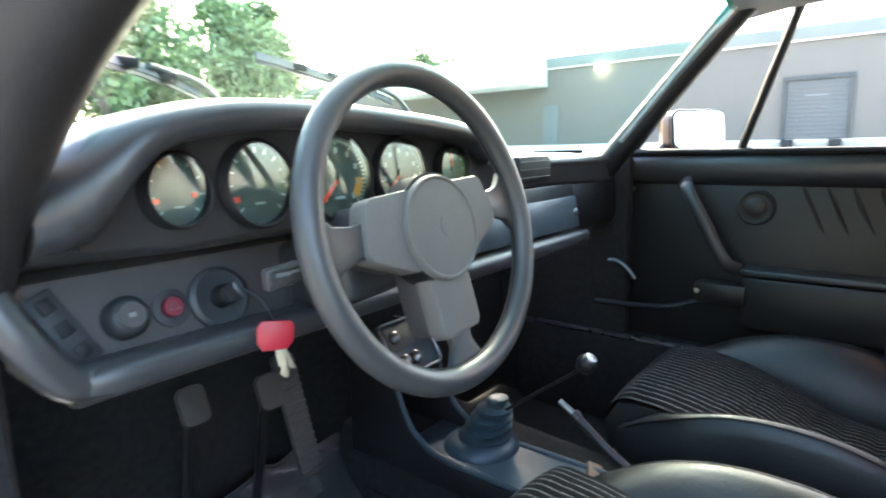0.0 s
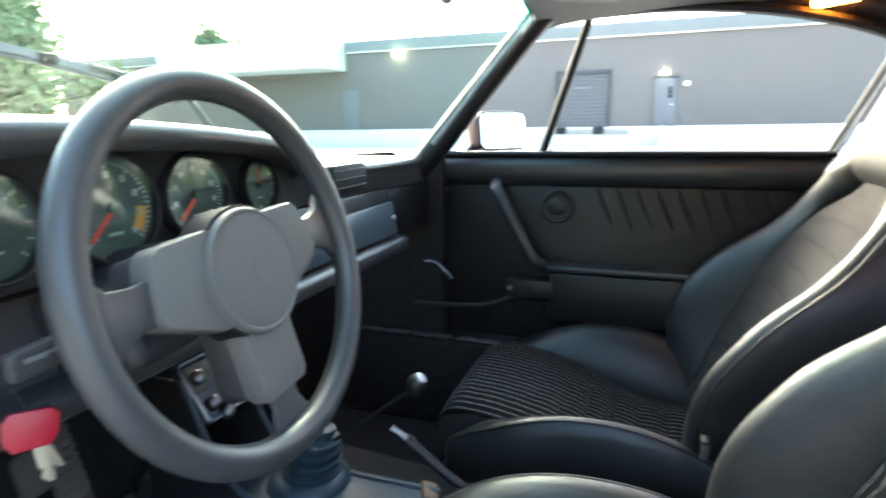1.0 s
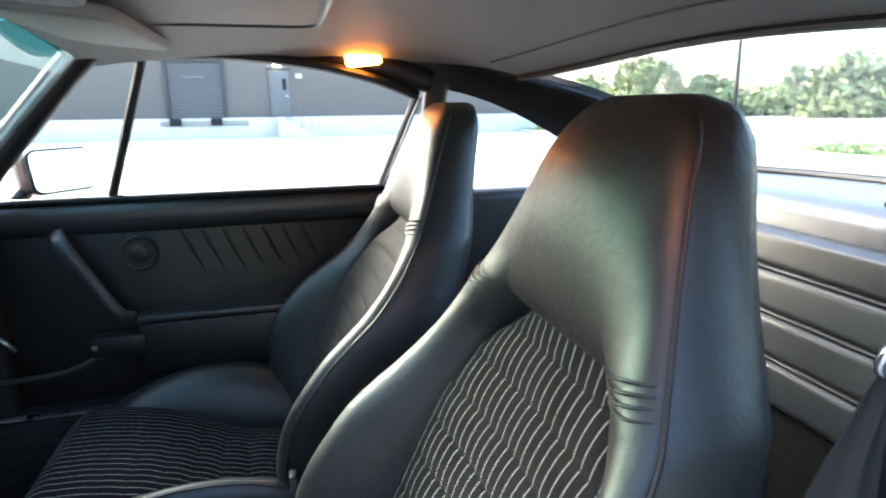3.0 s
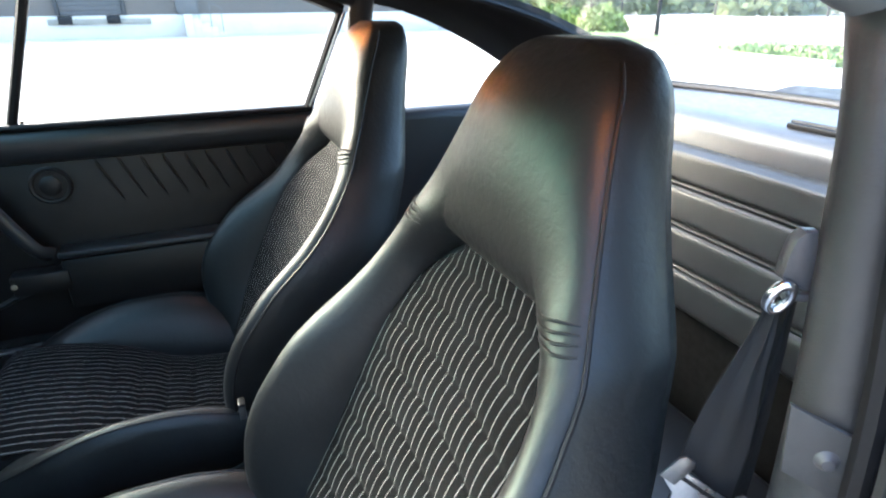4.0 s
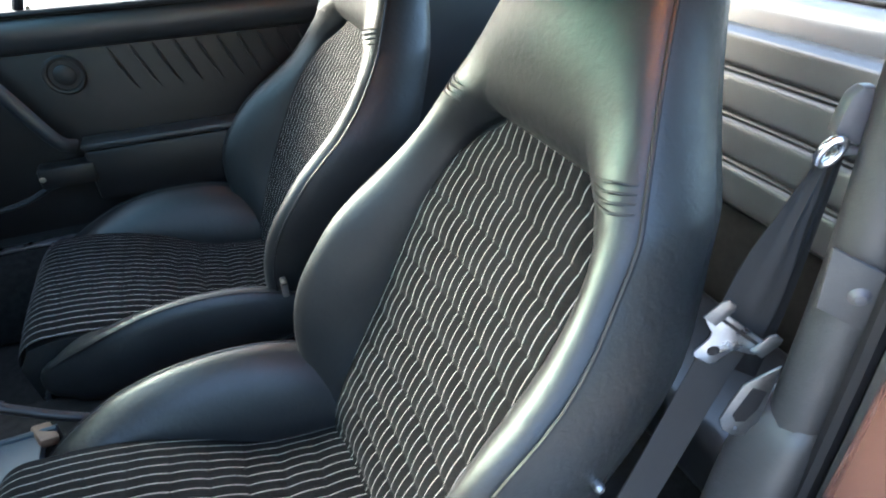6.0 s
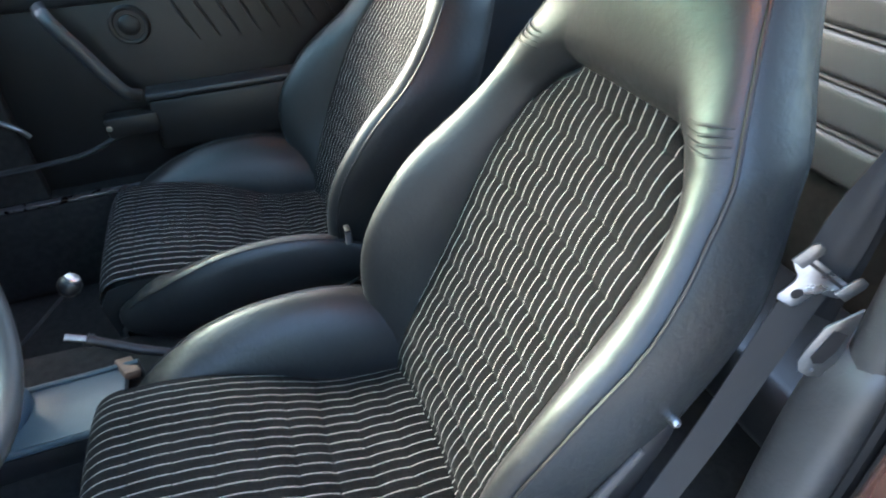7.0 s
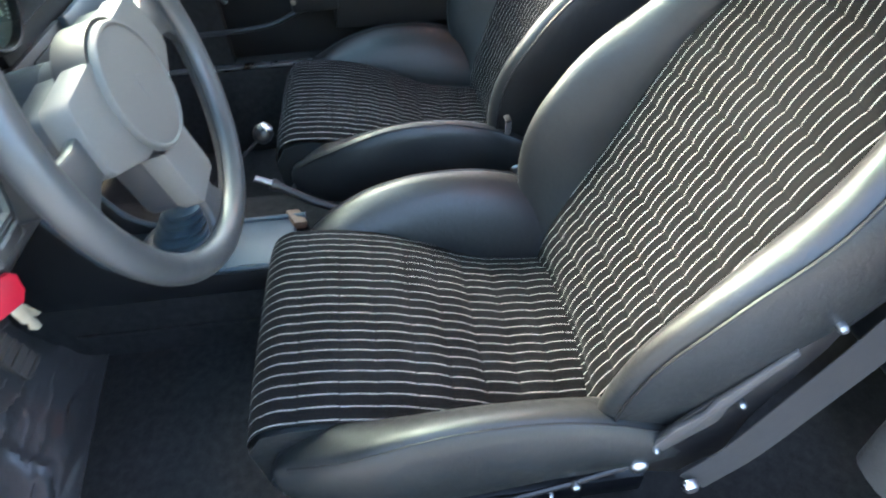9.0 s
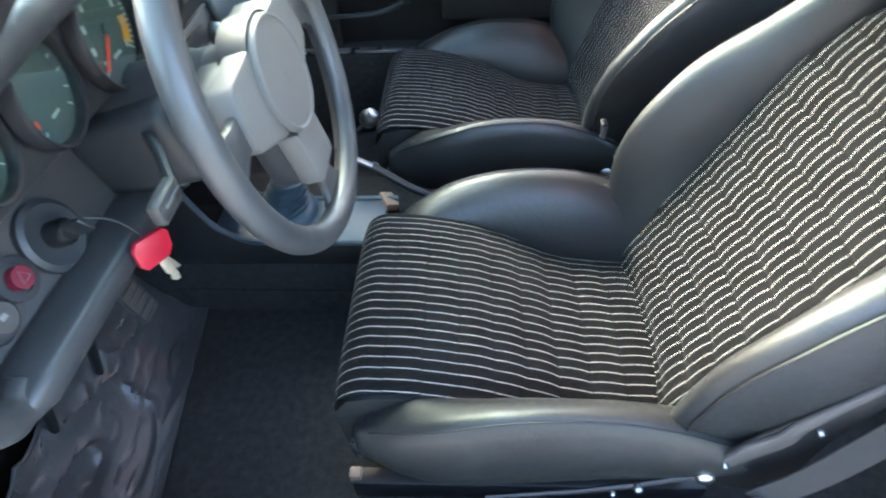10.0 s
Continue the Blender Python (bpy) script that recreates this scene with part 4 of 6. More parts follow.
# padded foot of the pillar, swelling forward below the belt slot
rows = []
for z, f, s in ((0.40, -0.190, 1.0), (0.46, -0.188, 1.0), (0.54, -0.192, 1.0), (0.62, -0.200, 1.0), (0.68, -0.208, 0.98), (0.72, -0.218, 0.94), (0.745, -0.232, 0.86), (0.752, -0.250, 0.7)):
    cx, hw = -0.650 + 0.02 * (z - 0.4), 0.040 * s
    rows.append([(cx + hw * math.copysign(abs(math.cos(a)) ** 0.6, math.cos(a)), 0.5 * (f - 0.275) + 0.5 * (f + 0.275) * math.copysign(abs(math.sin(a)) ** 0.7, math.sin(a)), z) for a in [2 * math.pi * k / 20 for k in range(20)]])
part("pillar_pad", rings(rows), VINYL_PILLAR, pb, "padded grey vinyl pillar foot", angle=70)
flm = Matrix(((-0.39, 0, -0.92, -0.640), (-0.92, 0, 0.39, -0.226), (0, 1, 0, 0.916), (0, 0, 0, 1))) @ pose(0.006, 0.004, 0.009, 0, -20, 0) @ Matrix.Scale(1.22, 4)
fl = part("strap_flap", slab([(-0.015, 0.023), (0.027, 0.006), (0.034, -0.043), (-0.011, -0.025)], 0.005, flm, 0.0018), VINYL_PILLAR, pb, "buttoned vinyl flap")
part("snap_button", turned([(0.0005, 0.006), (0.0035, 0.0055), (0.005, 0.003), (0.0065, 0.002), (0.0075, 0.0)], 18, flm @ pose(0.010, -0.010, 0.004)), BELT_PLASTIC, fl, "dark snap button")


def roof_z(x, y):
    c = lerp_table([(-0.8, 1.18), (-0.55, 1.285), (-0.4, 1.312), (-0.2, 1.335), (0.1, 1.345), (0.4, 1.335), (0.55, 1.31)], y)
    return c - 0.055 * abs(x / 0.6) ** 3 - 0.012 * abs(x / 0.6)


def rear_edge(u):
    """Upper rim of the rear window."""
    return Vector((0.50 * u, -0.52 - 0.02 * (1 - u * u) + 0.09 * abs(u) ** 4, 1.268 - 0.035 * u * u))


US = [-1 + 2 * k / 24 for k in range(25)]
rows = []
for i in range(29):
    t = i / 28
    row = []
    for u in US:
        e = rear_edge(u)
        y = 0.53 + (e.y - 0.53) * t
        wide = lerp_table([(-0.54, 0.50), (-0.4, 0.545), (-0.2, 0.585), (0.2, 0.60), (0.53, 0.58)], y)
        m = max(0.0, (t - 0.78) / 0.22) ** 2
        x = wide * u * (1 - m) + e.x * m
        row.append((x, y, roof_z(x, y) * (1 - m) + (e.z + 0.004) * m))
    rows.append(row)
cl = solid("ceiling", skin(rows, 0.025), HEADLINER, "grey cloth headliner under the roof", "ceiling", kind="structure")
part("ceiling_seam", tube([Vector(q) - Vector((0, 0, 0.001)) for q in rows[25][1:-1]], 0.0028, 6), SEAL, cl, "dark stitched seam")
# roof rails above the side windows
for sx in (-1, 1):
    pts = [(0.585, 0.52, 1.272), (0.60, 0.42, 1.293), (0.603, 0.22, 1.296), (0.60, 0.02, 1.277), (0.596, -0.12, 1.243), (0.592, -0.23, 1.205)]
    solid("roof_rail", tube(spline([(sx * x + (0.0 if sx > 0 else -0.02), y, z + 0.021) for x, y, z in pts], 40), 0.028, 12), SEAL if sx > 0 else HEADLINER, "dark roof rail over the door", "roof rail", kind="structure")
    # rear quarter: broad sloping roof pillar between the side and rear glass
    rows = []
    for k in range(-2, 13):
        t = max(k, 0) / 12
        a = Vector((0.592 + 0.02 * t, -0.25 - 0.40 * t, 1.21 - 0.02 * t - 0.145 * t ** 1.6))
        c = Vector((0.50 - 0.03 * t, -0.43 - 0.59 * t, 1.233 - 0.231 * t + 0.03 * math.sin(math.pi * t) + 0.004))
        up = Vector((0, 0.05, 0.03)) * max(-k, 0)
        rows.append([(sx * q.x, q.y, q.z) for q in (a.lerp(c, m) + Vector((0.12, 0, 0.10)) * m * (1 - m) + up for m in (0.0, 0.2, 0.4, 0.6, 0.8, 1.0))])
    solid("pillar_rear", skin(rows, 0.02), SEAL, "broad black sloping rear roof pillar", "pillar", kind="structure")
    solid("rear_side_trim", box((0.07, 0.95, 0.47), (sx * 0.655, -0.74, 0.715), 0.03, 3), VINYL, "black padded rear side trim", "trim", kind="structure")
    rows = [[(sx * 0.635, y, 0.945), (sx * 0.60, max(y, -0.62) if y > -0.62 else y, z)] for y, z in ((-0.24, 1.19), (-0.33, 1.175), (-0.45, 1.145), (-0.57, 1.07), (-0.63, 1.03))]
    q = solid("window_quarter", rings(rows, False), GLASS, "small rear quarter window", "window", kind="structure")
    q.visible_shadow = False

# sunroof panel outline
so = solid("sunroof_panel", slab(round_rect(0.74, 0.42, 0.045), 0.010, pose(0.0, 0.262, 1.321), 0.003), HEADLINER, "closed cloth-lined sunroof panel", "sunroof", kind="structure")
part("sunroof_trim", tube([(x, y + 0.262, 1.322) for x, y in round_rect(0.75, 0.43, 0.05)], 0.006, 6, True), SEAL, so, "black trim line")

# sun visors
for sx in (-1, 1):
    vis = thing("sun_visor", "grey cloth sun visor folded up over the windscreen", "sun visor", (sx * 0.26, 0.42, 1.30), group="sun visors")
    part("visor_pad", slab(round_rect(0.44, 0.175, 0.03), 0.022, pose(0.0, 0.0, -0.012, 5, 0, 0), 0.009), HEADLINER, vis)
    part("visor_rod", tube([(sx * 0.2, 0.075, 0.0), (sx * 0.26, 0.085, 0.0)], 0.005, 8), CHROME, vis)

# inside mirror
rv = thing("inside_mirror", "black framed rear-view mirror under the windscreen header", "mirror", (-0.055, 0.55, 1.255))
part("mirror_shell", slab(round_rect(0.22, 0.072, 0.028), 0.02, pose(0, 0, 0, 90, 0, 12), 0.006), SEAL, rv)
part("mirror_glass", slab(round_rect(0.208, 0.060, 0.024), 0.002, pose(0.004, -0.0215, 0, 90, 0, 12)), MIRROR, rv)
part("stalk", tube([(0, 0.01, 0.02), (0.0, 0.03, 0.07)], 0.007, 8), SEAL, rv)

# courtesy lamps on both roof rails
for sx in (-1, 1):
    lamp = thing("courtesy_lamp", "glowing amber courtesy lamp on the roof rail", "interior lamp", (sx * 0.572 + (0.004 if sx > 0 else -0.03), -0.066, 1.283), group="courtesy lamps")
    part("lens", box((0.034, 0.082, 0.034), (0, 0, -0.004), 0.008, rot=(-6, 0, 0)), LAMP, lamp, "lit amber lens")
    part("lamp_frame", box((0.026, 0.096, 0.046), (0.014 * sx, 0, 0.0), 0.004, rot=(-6, 0, 0)), SEAL, lamp)


# ---- rear bench and shelf ----
rs = thing("rear_seat", "black vinyl rear bench back with horizontal pleats", "rear seat", (0.0, -0.72, FLOOR))
prof = [(-0.76, 0.617), (-0.712, 0.621)]
for k in range(4):
    z0, tall = 0.628 + 0.0785 * k, 0.0685 if k < 3 else 0.060
    for j in range(15):
        t = 0.5 - 0.5 * math.cos(math.pi * j / 14)
        z = z0 + tall * t
        prof.append((-0.655 - 0.22 * (z - 0.40) + 0.008 * (1 - abs(2 * t - 1) ** 12), z))
    for j in range(1, 6 if k < 3 else 1):
        z = z0 + tall + 0.010 * j / 6
        prof.append((-0.655 - 0.22 * (z - 0.40) + 0.0042 * math.sin(math.pi * j / 6), z))
prof += [(-0.775, 0.927), (-0.79, 0.930), (-0.83, 0.930), (-0.83, 0.617)]
rows = [[(x, y + 0.72 + 0.02 * (x / 0.6) ** 2, z - FLOOR) for y, z in prof] for x in [-0.60 + 1.2 * i / 16 for i in range(17)]]
part("bench_back", rings(rows), VINYL_BENCH, rs, "pleated dark grey vinyl back", angle=60)
part("bench_cushion", box((1.16, 0.30, 0.14), (0, 0.17, 0.16), 0.04, 4), VINYL, rs, "black vinyl bench cushion")
# board added to fill the dark void below the pleats
part("bench_board", box((1.18, 0.05, 0.50), (0, -0.045, 0.34), 0.01), CARPET, rs, "black carpeted board added in the dark gap under the bench back")
sh = []
for x in [-0.60 + 1.2 * i / 16 for i in range(17)]:
    sh.append([(x, -0.80, 0.93), (x, -0.805, 0.955), (x, -0.815, 0.975), (x, -0.835, 0.988), (x, -0.87, 0.993), (x, -1.14, 0.998), (x, -1.14, 0.93)])
shelf = solid("rear_shelf", rings(sh), VINYL_GREY, "padded grey vinyl parcel shelf with rounded front", "shelf", kind="structure", angle=60)
part("shelf_strip", box((0.36, 0.022, 0.010), (-0.28, -0.862, 0.996), 0.003), SEAL, shelf, "black rubber strip")
part("strip_bead", tube([(-0.46, -0.866, 1.002), (-0.10, -0.866, 1.002)], 0.0045, 8), RUBBER, shelf, "grey rubber bead")

# rear window
rows = []
for i in range(11):
    t = i / 10
    row = []
    for k in range(17):
        u = -1 + 2 * k / 16
        x = (0.50 - 0.03 * t) * u
        y = (-0.52 - 0.02 * (1 - u * u) + 0.09 * abs(u) ** 4) * (1 - t) + (-1.12 + 0.10 * u * u) * t
        z = (1.268 - 0.035 * u * u) * (1 - t) + 1.002 * t + 0.03 * math.sin(math.pi * t)
        row.append((x, y, z))
    rows.append(row)
rw = solid("window_rear", rings(rows, False), GLASS, "sloping rear window", "window", kind="structure")
rw.visible_shadow = False
loop = list(rows[0]) + [rows[i][16] for i in range(1, 11)] + [rows[10][k] for k in range(15, -1, -1)] + [rows[i][0] for i in range(9, 0, -1)]
part("window_seal", tube(loop, 0.009, 8, True), SEAL, rw, "black rubber window seal")
part("seal_strip", tube([Vector(q) + Vector((0, 0.020, 0.000)) for q in rows[10][1:-1]], 0.006, 8), PANEL, rw, "grey-green strip along the glass")

# windscreen with a green band along its top
rows = []
for i in range(13):
    t = i / 12
    rows.append([((0.642 - 0.085 * t) * u - 0.088 + 0.035 * t, 1.12 - 0.60 * t - 0.29 * (1 - 0.9 * t) * u * u, 0.965 + 0.365 * t - 0.03 * u * u) for u in [-1 + 2 * k / 20 for k in range(21)]])
ws = solid("windscreen", rings(rows[:11], False), GLASS_TINT, "faintly green raked windscreen", "windscreen", kind="structure")
ws.visible_shadow = False
band = part("sun_band", rings(rows[10:], False), BAND, ws, "teal sun band along the glass top")
band.visible_shadow = False
part("header_seal", tube(rows[12], 0.014, 8), SEAL, ws)
part("lower_seal", tube(rows[0], 0.012, 8), SEAL, ws)

def ribbon(pts, width, thick=0.0016, twist=None):
    """A strap along points; width lies along the axis given for each point."""
    rows = []
    for i, p in enumerate(pts):
        p = Vector(p)
        d = (Vector(pts[min(i + 1, len(pts) - 1)]) - Vector(pts[max(i - 1, 0)])).normalized()
        w = Vector(twist[i] if twist else (0, 1, 0))
        w = (w - d * w.dot(d)).normalized()
        n = d.cross(w) * thick / 2
        h = w * width / 2
        rows.append([p - h - n, p + h - n, p + h + n, p - h + n])
    return rings(rows)


# wipers
for a, d, piv in (((-0.625, 0.925, 1.112), (-0.44, 1.03, 1.083), (-0.36, 1.085, 1.055)), ((-0.32, 1.06, 1.154), (0.10, 1.155, 1.103), (0.20, 1.17, 1.05))):
    wi = thing("wiper", "bright metal windscreen wiper lying on the glass", "wiper", a, group="wipers")
    a, d, piv = (Vector(q) - Vector(a) for q in (a, d, piv))
    side = Vector((0, 0.25, 0.97))
    blade = [a.lerp(d, k / 10) + side * 0.006 * math.sin(math.pi * k / 10) for k in range(11)]
    part("blade", ribbon(blade, 0.013, 0.005, twist=[side] * 11), WIPER, wi, "bright wiper blade holder")
    part("rubber", ribbon([q - side * 0.010 for q in blade], 0.006, 0.003, twist=[side] * 11), SEAL, wi, "black wiper rubber")
    part("arm", tube(spline([a.lerp(d, 0.45) + Vector((0, -0.004, 0.012)), d + Vector((0.0, -0.005, 0.014)), piv], 12), [0.004 + 0.0003 * k for k in range(12)], 8), WIPER, wi, "bright wiper arm")
    for f in (0.25, 0.6):
        part("clip", box((0.03, 0.008, 0.014), a.lerp(d, f) + Vector((0, -0.004, 0.004)), 0.002), SEAL, wi)

# outer body panels that close the car
solid("rear_quarter_panel", box((0.15, 1.15, 0.62), (-0.79, -0.83, 0.66), 0.05, 3), PAINT, "brown painted rear quarter panel", "body panel", kind="structure")
jm = solid("door_jamb", box((0.11, 0.06, 0.62), (-0.765, -0.235, 0.64), 0.02, 3), PAINT, "brown painted door jamb", "body panel", kind="structure")
part("striker", turned([(0.0005, 0.02), (0.012, 0.02), (0.016, 0.015), (0.016, 0.0)], 16, Matrix.Translation((-0.748, -0.203, 0.855)) @ pose(0, 0, 0, 90, 0, 0)), BLACK_METAL, jm, "dark latch striker")
solid("body_side", box((0.08, 2.6, 0.62), (0.79, 0.1, 0.60), 0.035, 3), PAINT, "brown painted body side", "body panel", kind="structure")
solid("front_lid", box((1.3, 1.1, 0.26), (0, 1.80, 0.70), 0.08, 3), PAINT, "brown painted front lid", "body panel", kind="structure")
solid("rear_lid", box((1.2, 0.7, 0.3), (0, -1.55, 0.72), 0.08, 3), PAINT, "brown painted rear lid", "body panel", kind="structure")
sp = []
for i in range(15):
    x = -0.62 + 1.24 * i / 14
    c = 0.1 * (x / 0.6) ** 2
    sp.append([(x, -1.62 + c, 0.86), (x, -1.70 + c, 0.91), (x, -1.90 + c, 0.935), (x, -1.92 + c, 0.91), (x, -1.85, 0.8), (x, -1.6, 0.8)])
solid("rear_spoiler", rings(sp), RUBBER, "black rubber-edged rear spoiler", "spoiler", kind="structure", angle=60)
solid("bulkhead", box((1.40, 0.04, 0.72), (0, 1.22, 0.57), 0.01), CARPET, "black carpeted front bulkhead", "bulkhead", kind="structure")
solid("rear_bulkhead", box((1.36, 0.05, 0.75), (0, -1.17, 0.58), 0.01), CARPET, "black carpeted rear bulkhead", "bulkhead", kind="structure")
solid("kick_panel", box((0.04, 0.46, 0.78), (0.655, 1.02, 0.57), 0.01), CARPET, "black carpeted kick panel", "kick panel", kind="structure")
solid("kick_panel", box((0.05, 0.46, 0.76), (-0.81, 1.02, 0.56), 0.01), CARPET, "black carpeted kick panel", "kick panel", kind="structure")
solid("roof_skin", skin([[(x * 1.06, y, roof_z(x, y) + 0.032) for x in [0.6 * (-1 + 2 * k / 10) for k in range(11)]] for y in [0.53 - 1.04 * i / 10 for i in range(11)]], 0.004), PAINT, "brown painted car roof", "roof", kind="structure")


# ---- seat belt ----
belt = thing("seat_belt", "dark grey driver's seat belt hanging from the centre pillar", "seat belt", (-0.60, -0.22, 0.33))
bo = Vector((0.60, 0.22, -0.33))


def bp(name, bm, mat, label="", parent=None):
    bm.transform(Matrix.Translation(bo))
    return part(name, bm, mat, parent or belt, label)


# strap and hardware are turned towards the open door
def facing(o):
    return Matrix(((-0.39, 0, -0.92, o[0]), (-0.92, 0, 0.39, o[1]), (0, 1, 0, o[2]), (0, 0, 0, 1)))


def hanging(m, stations, ripple, thick=0.0016, steps=26, across=13):
    """A strap hung flat against the frame m: (x, z, half width, drop of its far edge) for each station, with lengthwise folds."""
    mid = spline([(x, z, 0) for x, z, w, d in stations], steps)
    half = spline([(w, d, 0) for x, z, w, d in stations], steps)
    rows = []
    for i, (c, h) in enumerate(zip(mid, half)):
        k = ripple * (1 - i / (steps - 1)) ** 0.7
        front, back = [], []
        for j in range(across):
            u = -1 + 2 * j / (across - 1)
            n = k * math.sin(5.2 * u + 0.4) + 0.4 * k * math.sin(9.0 * u)
            front.append(m @ Vector((c.x + h.x * u, c.y + h.y * u, n + thick / 2)))
            back.append(m @ Vector((c.x + h.x * u, c.y + h.y * u, n - thick / 2)))
        rows.append(front + back[::-1])
    return rings(rows)


sm = facing((-0.592, -0.222, 0.88))
bp("webbing", hanging(sm, [(0.012, 0.122, 0.006, 0.0), (0.0085, 0.095, 0.0105, -0.004), (0.0037, 0.063, 0.0145, -0.0075), (-0.003, 0.007, 0.0233, -0.0164), (-0.0105, -0.0515, 0.0257, -0.0205)], 0.0032), WEBBING, "grey woven belt strap folded at its guide")
bp("return_webbing", hanging(sm @ pose(0, 0, -0.010), [(0.0255, 0.120, 0.010, -0.002), (0.025, 0.06, 0.0115, -0.004), (0.024, 0.0, 0.0125, -0.005), (0.022, -0.06, 0.013, -0.006), (0.018, -0.128, 0.012, -0.006)], 0.002), WEBBING_DARK, "dark return strap running to the slot plate")
lo = sm @ Vector((-0.0105, -0.0515, 0))
WA = Vector((-0.39, -0.92, -0.79))
dn = [lo + Vector((0, 0.001, 0.002)), (-0.592, -0.175, 0.75), (-0.604, -0.118, 0.64), (-0.614, -0.062, 0.55), (-0.622, -0.012, 0.47), (-0.625, 0.040, 0.405)]
bp("lap_webbing", ribbon(spline(dn, 24), 0.047, twist=[WA.lerp(Vector((-0.15, -0.88, -0.45)), i / 23) for i in range(24)]), WEBBING, "grey woven lap strap")

# steel tongue: a bar with turned-up ends and a round-cornered tab with a hole
tm = facing((-0.589, -0.208, 0.823)) @ pose(0, 0, 0.012)
bar, side = Vector((0.0515, -0.040)).normalized(), Vector((-0.613, -0.790))


def on_bar(u, v):
    p = Vector((-0.0050, 0.0125)) + bar * u + side * v
    return (p.x, p.y)


edge = [(-0.037, 0.001), (-0.034, -0.004), (0.034, -0.004), (0.037, 0.001), (0.036, 0.012), (0.030, 0.015), (0.019, 0.018), (0.0145, 0.023), (0.0138, 0.031), (0.0138, 0.041), (0.010, 0.046), (-0.009, 0.048), (-0.0135, 0.044), (-0.0138, 0.034), (-0.015, 0.024), (-0.019, 0.018), (-0.030, 0.014), (-0.036, 0.011)]
tp = bp("tongue_plate", slab([on_bar(u, v) for u, v in edge], 0.0026, tm, 0.0008), STEEL, "bright steel belt tongue")
hc = on_bar(-0.0005, 0.032)
bp("tongue_hole", turned([(0.0005, 0.0032), (0.0060, 0.0032), (0.0060, 0.0)], 18, tm @ pose(hc[0], hc[1], 0)), SEAL, "dark round hole", tp)
bp("tongue_slot", slab([on_bar(u, v) for u, v in ((-0.027, 0.000), (0.027, 0.000), (0.027, 0.0035), (-0.027, 0.0035))], 0.0032, tm), SEAL, "slot for the strap", tp)
# grips get the darker metal, so their shade is put into the colour
for u in (-0.034, 0.034):
    hook = [on_bar(u - 0.0085, 0.010), on_bar(u + 0.0085, 0.010), on_bar(u + 0.0085, -0.012), on_bar(u + 0.005, -0.017), on_bar(u - 0.005, -0.017), on_bar(u - 0.0085, -0.012)]
    bp("tongue_grip", slab(hook, 0.0026, tm @ pose(0, 0, 0.003), 0.0009), GUNMETAL, "turned-up steel grip", tp)
cm = facing((-0.60, -0.24, 1.03)) @ pose(0, 0, -0.008)
cov = [(-0.010, -0.006), (-0.009, 0.009), (-0.006, 0.024), (0.0, 0.030), (0.009, 0.030), (0.016, 0.0), (0.015, -0.019), (0.004, -0.014)]
bp("guide_cover", slab(cov, 0.014, cm, 0.004), BELT_PLASTIC, "dark plastic guide cover")
lm = facing((-0.600, -0.24, 1.030)) @ pose(-0.0085, -0.021, 0.006, 0, 0, -14)
bp("guide_loop", tube([lm @ Vector((0.0072 * math.cos(a), 0.0120 * math.sin(a), 0.003 * math.sin(a))) for a in [2 * math.pi * k / 24 for k in range(24)]], 0.0040, 10, True), CHROME, "bright chrome belt guide ring")
bp("guide_bar", box((0.024, 0.007, 0.008), (0, 0, 0), 0.003), BELT_PLASTIC, "dark guide bar").matrix_local = Matrix.Translation(bo) @ facing((-0.600, -0.24, 1.030)) @ pose(0.006, -0.021, 0.004) @ Matrix.Translation(-bo)
bm_ = facing((-0.62, -0.205, 0.76))
br_ = bp("reel_bracket", slab([(-0.005, 0.022), (-0.013, -0.006), (-0.017, -0.027), (-0.011, -0.042), (0.0, -0.050), (0.012, -0.051), (0.021, -0.045), (0.024, -0.015), (0.0238, 0.045)], 0.003, bm_, 0.001), GUNMETAL, "pressed steel belt slot plate")
bp("slot", slab([(0.004, 0.018), (-0.003, -0.008), (-0.0065, -0.020), (-0.001, -0.029), (0.008, -0.029), (0.016, -0.012), (0.019, 0.012)], 0.0036, bm_), SEAL, "dark slot", br_)
bp("rivet", turned([(0.0005, 0.0055), (0.002, 0.005), (0.003, 0.0)], 12, bm_ @ pose(0.001, -0.039, 0)), GUNMETAL, "flat rivet", br_)
bp("anchor_bolt", turned([(0.0005, 0.012), (0.008, 0.011), (0.011, 0.006), (0.011, 0.0)], 14, Matrix.Translation((-0.630, 0.048, 0.415)) @ pose(0, 0, 0, 0, -90, 0)), STEEL, "steel anchor bolt")

# passenger belt loop on its pillar
pbelt = thing("passenger_belt", "dark seat belt guide on the passenger pillar", "seat belt", (0.60, -0.17, 0.99))
part("guide_loop", tube([(0.012 * math.cos(a), 0.006 * math.cos(a), 0.016 * math.sin(a)) for a in [2 * math.pi * k / 16 for k in range(16)]], 0.004, 8, True), CHROME, pbelt, "chrome belt guide loop")
part("webbing", ribbon([(0, 0, 0), (0.01, 0.01, -0.2), (0.02, 0.04, -0.42)], 0.045, twist=[(0.2, 1, 0)] * 3), WEBBING, pbelt)


